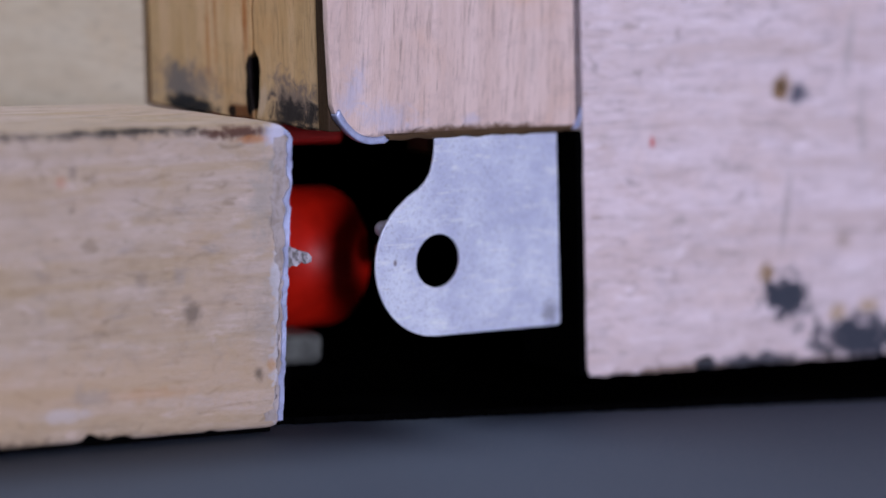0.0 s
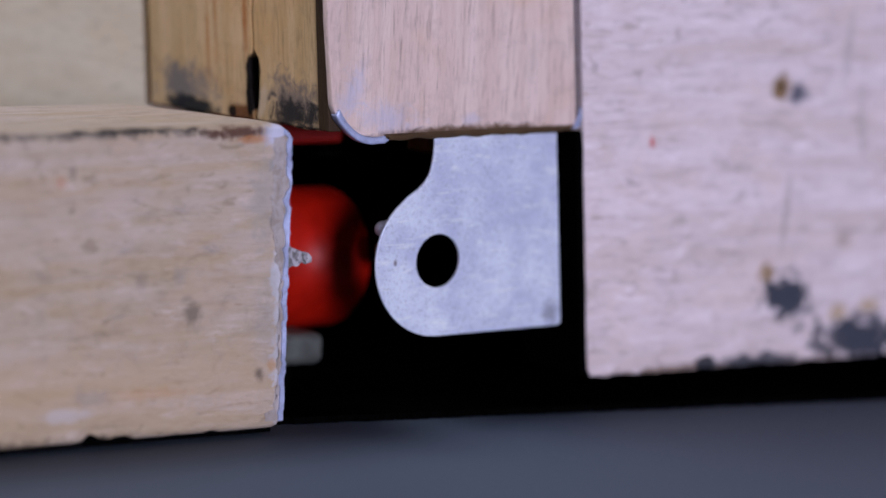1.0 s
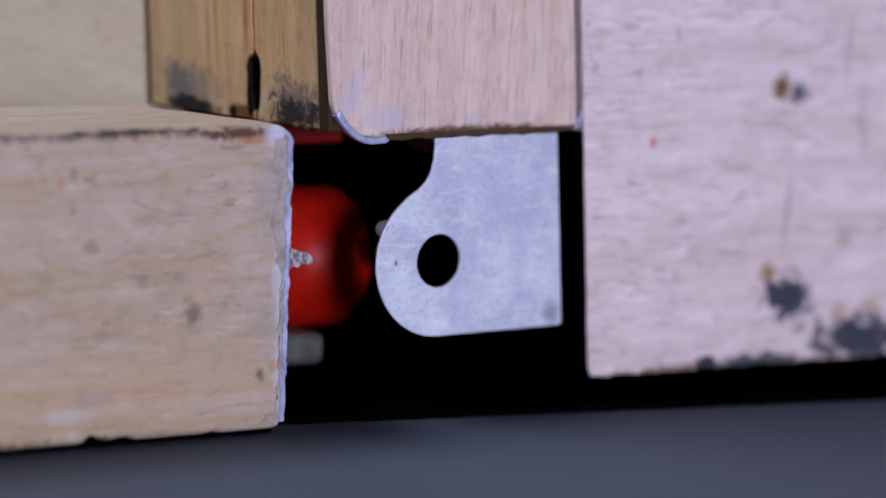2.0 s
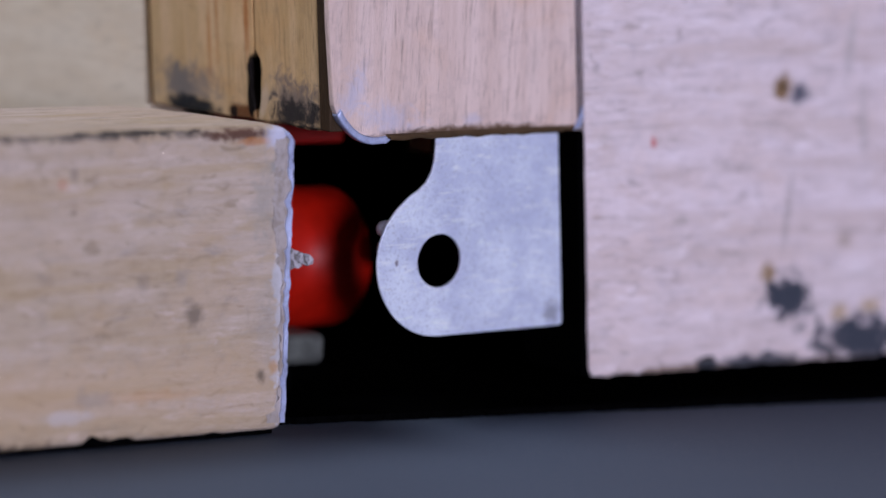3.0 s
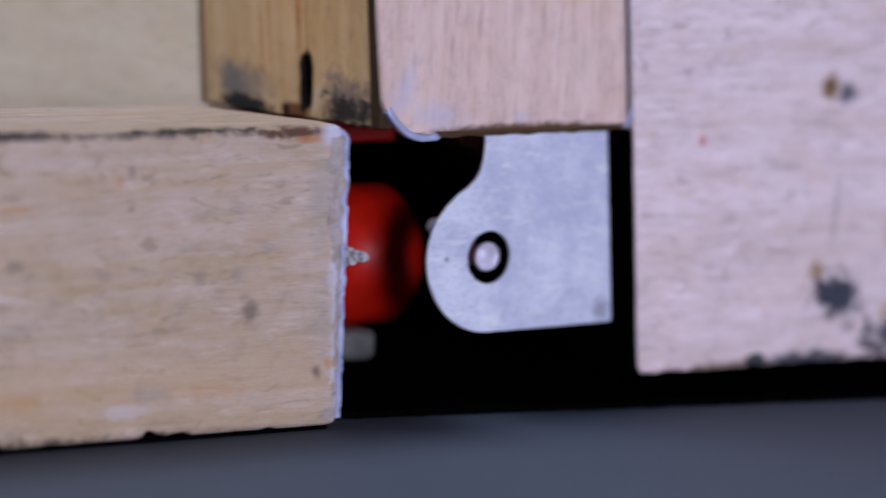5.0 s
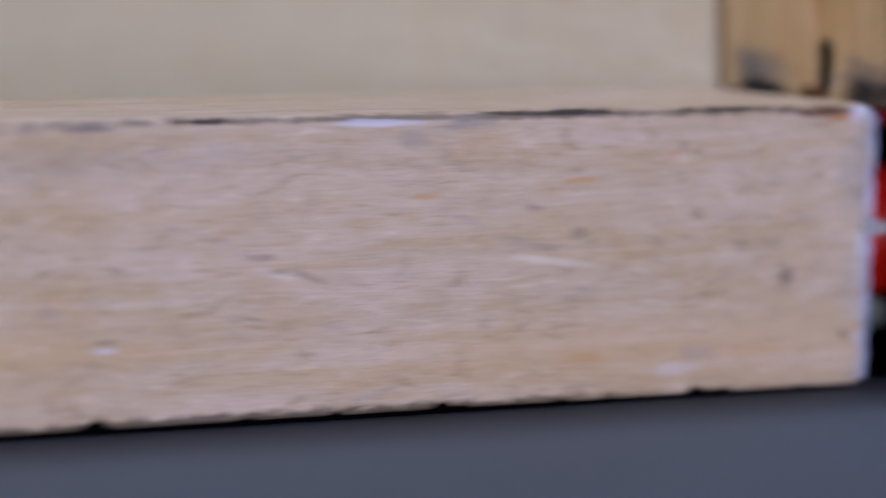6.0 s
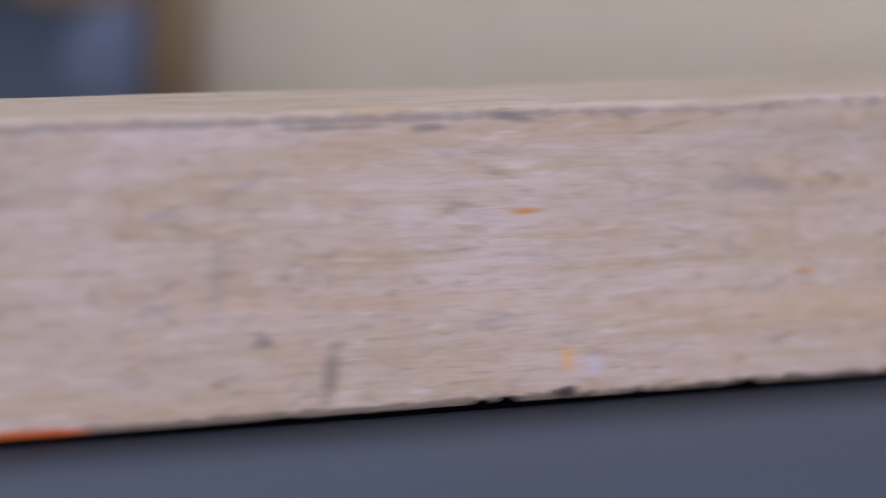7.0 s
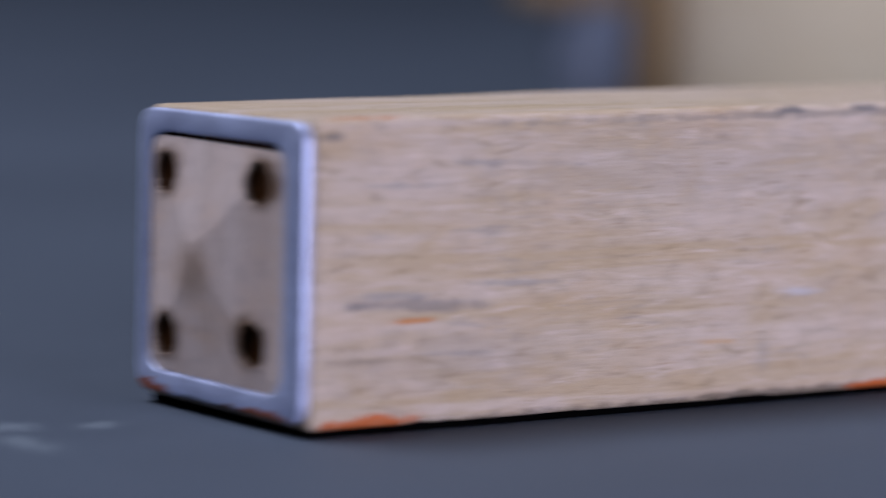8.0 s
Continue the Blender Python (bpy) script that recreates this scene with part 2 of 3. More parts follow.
BEAM_MARKS_5 = [
    ((-0.0859, 0, 0.0400), (0.0035, 1, 0.0012), (0.2, 0.17, 0.15), 0.6, 0.03, 2.2, 0.8),
    ((-0.0836, 0, 0.0318), (0.006, 1, 0.0012), (0.2, 0.17, 0.15), 0.45, 0.03, 2.2, 0.8),
    ((-0.0332, 0, 0.0306), (0.002, 1, 0.0022), (0.2, 0.17, 0.15), 0.4, 0.03, 2.2, 0.8),
    ((-0.1034, 0, 0.0579), (0.01, 1, 0.0022), (0.3, 0.28, 0.27), 0.7, 0.03, 2.2, 0.8),
    ((-0.1160, 0, 0.0548), (0.007, 1, 0.0032), (0.3, 0.28, 0.27), 0.5, 0.03, 2.2, 0.8),
    ((-0.0728, 0, 0.0084), (0.008, 1, 0.0016), (0.5, 0.3, 0.13), 0.5, 0.03, 2.2, 0.8),
    ((-0.0494, 0, 0.0524), (0.0016, 1, 0.0022), (0.2, 0.17, 0.15), 0.5, 0.03, 2.2, 0.8),
    ((-0.0240, 0, 0.0309), (0.0022, 1, 0.003), (0.3, 0.28, 0.27), 0.4, 0.03, 2.2, 0.8),
    ((-0.0441, 0, 0.0082), (0.006, 1, 0.003), (0.3, 0.28, 0.27), 0.4, 0.03, 2.2, 0.8),
    ((-0.1507, 0, 0.0320), (0.006, 1, 0.001), (0.2, 0.17, 0.15), 0.5, 0.03, 2.2, 0.8),
    ((-0.1464, 0, 0.0290), (0.004, 1, 0.001), (0.2, 0.17, 0.15), 0.5, 0.03, 2.2, 0.8),
    ((-0.2379, 0, 0.0421), (0.011, 1, 0.0026), (0.3, 0.28, 0.27), 0.5, 0.03, 2.2, 0.8),
]
BEAM_MARKS_6 = [
    ((-0.5350, 0, 0.0252), (0.013, 1, 0.0012), (0.3, 0.28, 0.27), 0.7, 0.03, 2.2, 0.8),
    ((-0.5130, 0, 0.0505), (0.01, 1, 0.0009), (0.3, 0.28, 0.27), 0.6, 0.03, 2.2, 0.8),
    ((-0.5343, 0, 0.0466), (0.012, 1, 0.0009), (0.3, 0.28, 0.27), 0.5, 0.03, 2.2, 0.8),
    ((-0.5039, 0, 0.0265), (0.014, 1, 0.0009), (0.3, 0.28, 0.27), 0.6, 0.03, 2.2, 0.8),
    ((-0.5413, 0, 0.0129), (0.01, 1, 0.0009), (0.2, 0.17, 0.15), 0.5, 0.03, 2.2, 0.8),
    ((-0.4540, 0, 0.0119), (0.007, 1, 0.0009), (0.5, 0.3, 0.13), 0.6, 0.03, 2.2, 0.8),
    ((-0.4412, 0, 0.0094), (0.0024, 1, 0.006), (0.3, 0.28, 0.27), 0.45, 0.03, 2.2, 0.8),
    ((-0.5172, 0, 0.0132), (0.012, 1, 0.0009), (0.3, 0.28, 0.27), 0.5, 0.03, 2.2, 0.8),
    ((-0.3774, 0, 0.0406), (0.0035, 1, 0.002), (0.3, 0.28, 0.27), 0.55, 0.03, 2.2, 0.8),
    ((-0.3776, 0, 0.0228), (0.005, 1, 0.002), (0.3, 0.28, 0.27), 0.55, 0.03, 2.2, 0.8),
    ((-0.3538, 0, 0.0148), (0.004, 1, 0.0016), (0.2, 0.17, 0.15), 0.5, 0.03, 2.2, 0.8),
    ((-0.4318, 0, 0.0212), (0.008, 1, 0.0012), (0.5, 0.52, 0.62), 0.5, 0.03, 2.2, 0.8),
]
EDGE_MARKS = [
    ((-0.0500, 0, 0.0100), (0.1200, 1, 0.0110), (0.56, 0.4, 0.25), 0.45, 0.0, 1.8, 0.9),
    ((-0.2200, 0, 0.0160), (0.0900, 1, 0.0050), (0.56, 0.4, 0.25), 0.4, 0.03, 2.0, 0.9),
    ((-0.3300, 0, 0.0220), (0.0700, 1, 0.0030), (0.54, 0.38, 0.24), 0.4, 0.03, 2.0, 0.9),
    ((-0.1000, 0, 0.0590), (0.1400, 1, 0.0010), (0.1, 0.09, 0.08), 0.7, 0.0, 3.4, 0.6),
    ((-0.3600, 0, 0.0580), (0.1700, 1, 0.0011), (0.22, 0.2, 0.18), 0.55, 0.0, 3.8, 0.6),
    # two dark ragged lines along the bottom edge
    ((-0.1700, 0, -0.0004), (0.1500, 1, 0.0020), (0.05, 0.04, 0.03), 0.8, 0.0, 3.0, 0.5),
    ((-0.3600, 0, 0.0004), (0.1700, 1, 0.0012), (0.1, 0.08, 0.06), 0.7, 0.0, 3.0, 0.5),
    ((-0.2000, 0, 0.0520), (0.0800, 1, 0.0060), (0.3, 0.27, 0.25), 0.3, 0.0, 3.2, 0.8),
    ((-0.4600, 0, 0.0480), (0.0900, 1, 0.0120), (0.3, 0.27, 0.25), 0.25, 0.0, 3.4, 0.8),
    ((-0.5200, 0, 0.0120), (0.0400, 1, 0.0080), (0.3, 0.26, 0.23), 0.3, 0.0, 3.4, 0.8),
]
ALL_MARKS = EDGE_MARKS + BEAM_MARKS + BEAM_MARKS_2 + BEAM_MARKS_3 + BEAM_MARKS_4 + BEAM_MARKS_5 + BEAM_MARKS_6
CUTS = (-0.60, -0.40, -0.20, 0.05)


def beam_stretch(lo, hi):
    """The same wood for one stretch of the beam, with the marks that reach into it."""
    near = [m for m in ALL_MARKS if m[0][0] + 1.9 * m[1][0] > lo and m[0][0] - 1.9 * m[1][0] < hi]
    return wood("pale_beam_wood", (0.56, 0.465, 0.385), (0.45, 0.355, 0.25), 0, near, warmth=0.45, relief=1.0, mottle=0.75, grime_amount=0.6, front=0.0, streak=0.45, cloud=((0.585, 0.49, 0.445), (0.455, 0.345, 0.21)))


beam_woods = [beam_stretch(a, b) for a, b in zip(CUTS, CUTS[1:])]
end_wood = wood("end_panel_board", (0.84, 0.70, 0.66), (0.74, 0.59, 0.53), 2,
                [((-0.55, 0.0375, 0.0270), (1, 0.010, 0.009), (0.36, 0.22, 0.13), 0.6, 0.0, 0.6, 0.9),
                 ((-0.55, 0.0492, 0.0457), (1, 0.0072, 0.0068), (0.15, 0.075, 0.03), 0.9, 0.0, 0.8, 0.5),
                 ((-0.55, 0.0144, 0.0466), (1, 0.0080, 0.0068), (0.15, 0.075, 0.03), 0.9, 0.0, 0.8, 0.5),
                 ((-0.55, 0.0488, 0.0134), (1, 0.0072, 0.0068), (0.15, 0.075, 0.03), 0.9, 0.0, 0.8, 0.5),
                 ((-0.55, 0.0175, 0.0152), (1, 0.0076, 0.0072), (0.15, 0.075, 0.03), 0.9, 0.0, 0.8, 0.5)],
                pore=0.15, grime_amount=0.2, side=(1, 0, 0))
board_wood = wood("white_scrubbed_board", (0.85, 0.74, 0.78), (0.76, 0.65, 0.66), 0,
                  [((0.1300, 0, 0.0650), (0.0042, 1, 0.0042), (0.24, 0.14, 0.05), 0.95),
                   ((0.1300, 0, 0.0650), (0.0011, 1, 0.0015), (0.04, 0.025, 0.015), 1.0, 0.0, 0.5),
                   ((0.1350, 0, 0.0632), (0.0042, 1, 0.0032), (0.045, 0.06, 0.10), 0.9),
                   ((0.0945, 0, 0.0540), (0.0011, 1, 0.0017), (0.6, 0.1, 0.09), 0.8),
                   ((0.1345, 0, 0.0190), (0.0090, 1, 0.0066), (0.030, 0.042, 0.065), 0.97, 0.6, 3.0, 0.5),
                   ((0.1280, 0, 0.0245), (0.0034, 1, 0.0028), (0.34, 0.22, 0.1), 0.8),
                   ((0.1495, 0, 0.0145), (0.0040, 1, 0.0026), (0.5, 0.36, 0.2), 0.8),
                   ((0.1585, 0, 0.0158), (0.0040, 1, 0.0022), (0.5, 0.36, 0.2), 0.8),
                   ((0.1580, 0, 0.0085), (0.0180, 1, 0.0060), (0.030, 0.042, 0.065), 0.97, 0.0, 2.8, 0.4),
                   ((0.1150, 0, 0.0042), (0.0400, 1, 0.0020), (0.22, 0.15, 0.10), 0.85, 0.0, 2.6, 0.5),
                   ((0.1120, 0, 0.0055), (0.0030, 1, 0.0020), (0.02, 0.02, 0.02), 0.95, 0.0, 1.4, 0.3),
                   ((0.1260, 0, 0.0052), (0.0170, 1, 0.0020), (0.05, 0.06, 0.08), 0.92, 0.0, 2.8, 0.5),
                   ((0.1500, 0, 0.0310), (0.0032, 1, 0.0030), (0.4, 0.32, 0.26), 0.6),
                   ((0.1330, 0, 0.0380), (0.0016, 1, 0.0120), (0.38, 0.34, 0.33), 0.5, 0.1, 1.0),
                   ((0.1490, 0, 0.0740), (0.0022, 1, 0.0130), (0.45, 0.42, 0.42), 0.5, 0.1, 1.2, 0.9),
                   ((0.1540, 0, 0.0560), (0.0018, 1, 0.0110), (0.4, 0.38, 0.38), 0.45, -0.1, 1.2, 0.9),
                   ((0.1030, 0, 0.0370), (0.0030, 1, 0.0016), (0.4, 0.35, 0.33), 0.5)],
                  warmth=0.3, mottle=0.5, pore=0.5, relief=1.0, grime=(0.44, 0.38, 0.36), grime_amount=0.6, front=0.003, cloud=((0.90, 0.80, 0.86), (0.68, 0.56, 0.54)))
facing_wood = wood("pale_facing_wood", (0.78, 0.62, 0.57), (0.66, 0.50, 0.44), 2,
                   [((0.0160, 0, 0.0655), (0.0040, 1, 0.0095), (0.55, 0.54, 0.68), 0.65, 0.35, 2.2, 1.0),
                    ((0.0250, 0, 0.0605), (0.0120, 1, 0.0042), (0.55, 0.54, 0.68), 0.65, 0.15, 2.4, 1.0),
                    ((0.0460, 0, 0.0600), (0.0040, 1, 0.0018), (0.52, 0.52, 0.66), 0.5, 0.0, 2.0, 0.9),
                    ((0.0480, 0, 0.0560), (0.0330, 1, 0.0036), (0.10, 0.055, 0.025), 0.95, 0.0, 1.0, 0.4),
                    ((0.0130, 0, 0.0590), (0.0060, 1, 0.0020), (0.22, 0.14, 0.07), 0.5)],
                   pore=0.75, grime_amount=0.2, front=0.003)
foot_wood = wood("dark_brown_wood", (0.10, 0.06, 0.028), (0.05, 0.028, 0.012), 0, grime=(0.02, 0.015, 0.01))
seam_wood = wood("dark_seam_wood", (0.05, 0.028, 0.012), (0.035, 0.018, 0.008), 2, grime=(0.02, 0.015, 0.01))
LAM_MARKS = [((0, 0.0560, 0.0626), (1, 0.0150, 0.0062), (0.26, 0.22, 0.19), 0.75, 0.0, 2.6, 0.7),
             ((0, 0.0600, 0.0640), (1, 0.0080, 0.0046), (0.16, 0.15, 0.14), 0.7, 0.0, 3.2, 0.6),
             ((0, 0.0555, 0.0590), (1, 0.0130, 0.0026), (0.014, 0.018, 0.021), 0.97, 0.0, 1.6, 0.5),
             ((0, 0.0175, 0.0628), (1, 0.0125, 0.0072), (0.20, 0.16, 0.14), 0.85, 0.0, 2.4, 0.6),
             ((0, 0.0185, 0.0600), (1, 0.0125, 0.0058), (0.03, 0.027, 0.026), 0.96, 0.0, 2.8, 0.7),
             ((0, 0.0345, 0.0790), (1, 0.0016, 0.0130), (0.38, 0.13, 0.03), 0.8, 0.0, 0.9, 0.9),
             ((0, 0.0485, 0.0740), (1, 0.0012, 0.0120), (0.46, 0.19, 0.05), 0.7, 0.0, 1.0, 0.9),
             ((0, 0.0455, 0.0780), (1, 0.0010, 0.0150), (0.46, 0.19, 0.05), 0.6, 0.0, 1.0, 0.9),
             ((0, 0.0370, 0.0592), (1, 0.0066, 0.0026), (0.16, 0.06, 0.02), 0.95, 0.0, 1.6, 0.5),
             ((0, 0.0400, 0.0590), (1, 0.0018, 0.0016), (0.01, 0.007, 0.006), 0.95, 0.0, 1.6, 0.4),
             ((0, 0.0290, 0.0618), (1, 0.0020, 0.0050), (0.62, 0.47, 0.31), 0.9, 0.35, 1.0, 0.5),
             # the split's inner shade, painted black on the wood
             ((0, 0.0320, 0.0680), (1, 0.0030, 0.0044), (0.006, 0.004, 0.004), 1.0, 0.0, 0.9, 0.25),
             ((0, 0.0334, 0.0630), (1, 0.0016, 0.0050), (0.004, 0.0025, 0.002), 1.0, 0.0, 0.9, 0.25)]
lam_wood = wood("brown_laminated_wood", (0.68, 0.48, 0.27), (0.54, 0.36, 0.17), 2, LAM_MARKS, grime_amount=0.1, pore=0.5, grime=(0.2, 0.13, 0.07), side=(1, 0, 0))
for node in lam_wood.node_tree.nodes:
    if node.type == "BSDF_PRINCIPLED":
        node.inputs["Specular IOR Level"].default_value = 0.12
panel_wood = wood("cream_panel_wood", (0.73, 0.64, 0.49), (0.67, 0.57, 0.42), 1, warmth=0.25, relief=0.15, mottle=0.1, pore=0.05, grime_amount=0.08, wave=1.2)
far_wood = wood("aged_brown_wood", (0.27, 0.19, 0.10), (0.19, 0.13, 0.065), 2)
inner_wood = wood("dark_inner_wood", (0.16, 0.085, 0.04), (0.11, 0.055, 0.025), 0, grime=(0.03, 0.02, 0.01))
alu = aluminium("dull_aluminium", (0.70, 0.77, 1.0), 0.36, 0.2)
nt = alu.node_tree
b = nt.nodes["Principled BSDF"]
c = b.inputs["Base Color"].links[0].from_socket
brush = nt.nodes.new("ShaderNodeTexNoise")
for key, value in (("Scale", 1.0), ("Detail", 5.0), ("Roughness", 0.7), ("Distortion", 0.6)):
    brush.inputs[key].default_value = value
link(nt, coords(nt, (110, 300, 700), (0, 0, 0), (0, 0.45, 0)), brush.inputs["Vector"])
c = blend(nt, spread(nt, brush.outputs["Fac"], 0.55, 0.68, 0, 0.75), c, (0.90, 0.95, 1.0))
spot = grain_noise(nt, (700, 700, 700), 4, 0.7, 0.4, (5, 5, 5))
c = blend(nt, spread(nt, spot, 0.60, 0.72, 0, 0.6), c, (0.42, 0.42, 0.50))
c = mark(nt, c, spot, (0.0295, 0, 0.0310), (0.0006, 1, 0.0009), (0.16, 0.12, 0.14), 0.8)
c = mark(nt, c, spot, (0.0700, 0, 0.0190), (0.0030, 1, 0.0034), (0.20, 0.20, 0.25), 0.6, 0.0, 2.6, 0.8)
link(nt, c, b.inputs["Base Color"])
alu_edge = aluminium("bright_worn_aluminium", (0.56, 0.63, 0.92), 0.38, 0.45)
cap_metal = aluminium("worn_frame_metal", (0.56, 0.63, 0.92), 0.38, 0.45)
nt = cap_metal.node_tree
b = nt.nodes["Principled BSDF"]
chips = grain_noise(nt, (260, 170, 300), 5, 0.7, 0.5, (3, 3, 3))
c = b.inputs["Base Color"].links[0].from_socket
# orange paint chips, and a dark line along the very bottom
for at, radii, shade in (((-0.55, 0.054, 0.0014), (1, 0.010, 0.0026), ORANGE), ((-0.55, 0.014, 0.0012), (1, 0.014, 0.0017), ORANGE), ((-0.55, 0.030, 0.0006), (1, 0.030, 0.0014), BLACKISH)):
    c = mark(nt, c, chips, at, radii, shade, 0.95, 0.0, 1.8, 0.4, (1, 0, 0))
link(nt, c, b.inputs["Base Color"])
scuffed = aluminium("scuffed_painted_metal", (0.56, 0.58, 0.66), 0.55, 0.3)
nt = scuffed.node_tree
b = nt.nodes["Principled BSDF"]
flake = grain_noise(nt, (420, 420, 330), 5, 0.7, 0.6, (2, 2, 2))
smear = grain_noise(nt, (900, 900, 520), 4, 0.7, 0.4, (6, 2, 5))
c = blend(nt, spread(nt, flake, 0.40, 0.62), (0.47, 0.42, 0.41), (0.36, 0.31, 0.27))
c = blend(nt, spread(nt, smear, 0.54, 0.72, 0, 0.6), c, (0.16, 0.16, 0.16))
link(nt, c, b.inputs["Base Color"])
torn = aluminium("torn_grey_metal", (0.3, 0.3, 0.33), 0.6, 0.3)
nt = torn.node_tree
b = nt.nodes["Principled BSDF"]
shred = grain_noise(nt, (1100, 1100, 900), 4, 0.7, 0.6, (4, 1, 5))
c = blend(nt, spread(nt, shred, 0.42, 0.60), (0.42, 0.41, 0.45), (0.12, 0.11, 0.11))
link(nt, c, b.inputs["Base Color"])
steel = aluminium("turned_steel", (0.66, 0.66, 0.8), 0.5, 0.4)
red_plastic = plain("red_plastic", (0.34, 0.007, 0.0025), 0.38, 0.0, 150, 0.15)
red_plastic.node_tree.nodes["Principled BSDF"].inputs["Specular IOR Level"].default_value = 0.13
dark_red = plain("dark_red_paint", (0.26, 0.006, 0.004), 0.5, 0.0, 150, 0.2)
zinc = plain("grey_zinc", (0.12, 0.13, 0.12), 0.5, 0.5)
blued = plain("blued_steel", (0.14, 0.18, 0.26), 0.5, 0.3)
# rust brown with the shade of holes and gaps put into its colour
hole_dark = plain("hole_shade_brown", (0.04, 0.017, 0.007), 0.95, 0.0, 900, 0.5)
# near-black that stands for shade in gaps; the roller's stand uses it too
unlit_black = plain("unlit_gap_black", (0.0012, 0.0012, 0.0014), 0.95, 0.0, 1500, 0.4)
wall_paint = plain("dark_studio_paint", (0.08, 0.1, 0.115), 0.9, 0.0, 8, 0.2)

floor_mat, nt, b = material("blue_grey_floor", 0.5)
f1 = grain_noise(nt, (6, 6, 6), 4, 0.6)
f2 = grain_noise(nt, (1400, 1400, 1400), 3, 0.7)
f3 = grain_noise(nt, (90, 25, 50), 6, 0.75, 0.5)
c = blend(nt, spread(nt, f1, 0.3, 0.7), (0.054, 0.069, 0.094), (0.065, 0.083, 0.113))
c = blend(nt, spread(nt, f2, 0.5, 0.8, 0, 0.5), c, (0.14, 0.15, 0.18))
scuff = grain_noise(nt, (600, 300, 300), 5, 0.75, 0.5)
for at, radii in (((-0.5956, 0.0400, 0), (0.006, 0.006, 1)), ((-0.6025, 0.0200, 0), (0.005, 0.012, 1)), ((-0.5792, 0.0344, 0), (0.006, 0.004, 1))):
    c = mark(nt, c, scuff, at, radii, (0.24, 0.29, 0.33), 0.3, 0.0, 4.6, 0.6, (0, 0, 1))
c = blend(nt, spread(nt, f3, 0.74, 0.8, 0, 0.35), c, (0.3, 0.34, 0.38))
link(nt, c, b.inputs["Base Color"])
link(nt, spread(nt, f1, 0.3, 0.7, 0.6, 0.74), b.inputs["Roughness"])
bump(nt, b, f2, 0.0002, 0.4)
b.inputs["Specular IOR Level"].default_value = 0.12


# ---- mesh helpers ----
def finish(name, bm, mat, parent=None, label="", smooth=False):
    bmesh.ops.recalc_face_normals(bm, faces=bm.faces)
    me = bpy.data.meshes.new(name)
    bm.to_mesh(me)
    bm.free()
    for p in me.polygons:
        p.use_smooth = smooth
    me.materials.append(mat)
    ob = new(name, me)
    if parent is not None:
        ob.parent = parent
    if label:
        tagged(ob, label)
    return ob


def part(name, bm, mat, parent, label="", smooth=False):
    return finish(name, bm, mat, parent, label, smooth)


def ticks(lo, hi, r, step):
    inner = max(1, int(round((hi - lo - 2 * r) / step)))
    mid = [lo + r + (hi - lo - 2 * r) * i / inner for i in range(inner + 1)]
    return [lo, lo + 0.3 * r, lo + 0.65 * r] + mid + [hi - 0.65 * r, hi - 0.3 * r, hi]


def block(lo, hi, r=0.001, step=0.01, fn=None):
    """A box with rounded edges on a fine grid; fn moves each point."""
    ax = [ticks(lo[i], hi[i], r, step if isinstance(step, (int, float)) else step[i]) for i in range(3)]
    verts, index, faces = [], {}, []

    def vid(p):
        k = tuple(round(c, 7) for c in p)
        if k not in index:
            index[k] = len(verts)
            verts.append(Vector(p))
        return index[k]

    for a in range(3):
        u, w = (a + 1) % 3, (a + 2) % 3
        for end in (lo[a], hi[a]):
            for i in range(len(ax[u]) - 1):
                for j in range(len(ax[w]) - 1):
                    quad = []
                    for du, dw in ((0, 0), (1, 0), (1, 1), (0, 1)):
                        p = [0, 0, 0]
                        p[a], p[u], p[w] = end, ax[u][i + du], ax[w][j + dw]
                        quad.append(vid(p))
                    faces.append(quad)
    out = []
    for v in verts:
        c = Vector([min(max(v[i], lo[i] + r), hi[i] - r) for i in range(3)])
        d = v - c
        q = c + d.normalized() * r if d.length > 1e-9 else v.copy()
        out.append(fn(q) if fn else q)
    bm = bmesh.new()
    bv = [bm.verts.new(v) for v in out]
    for f in faces:
        bm.faces.new([bv[i] for i in f])
    return bm


def slab(outline, holes, y0, y1, bevel=0.0):
    """A plate in the x-z plane from an outline and holes, from y0 back to y1."""
    bm = bmesh.new()
    edges = []
    for loop in [outline] + list(holes):
        vs = [bm.verts.new((x, y0, z)) for x, z in loop]
        edges += [bm.edges.new((vs[i], vs[(i + 1) % len(vs)])) for i in range(len(vs))]
    bmesh.ops.triangle_fill(bm, use_beauty=True, edges=edges)
    got = bmesh.ops.extrude_face_region(bm, geom=bm.faces[:])
    bmesh.ops.translate(bm, verts=[v for v in got["geom"] if isinstance(v, bmesh.types.BMVert)], vec=(0, y1 - y0, 0))
    bmesh.ops.recalc_face_normals(bm, faces=bm.faces)
    if bevel:
        rim = [e for e in bm.edges if len(e.link_faces) == 2 and e.calc_face_angle(0) > 0.9]
        bmesh.ops.bevel(bm, geom=rim, offset=bevel, segments=2, affect="EDGES", profile=0.6)
    return bm


def arc(cx, cz, r, a0, a1, n):
    return [(cx + r * math.cos(radians(a0 + (a1 - a0) * i / n)), cz + r * math.sin(radians(a0 + (a1 - a0) * i / n))) for i in range(n + 1)]


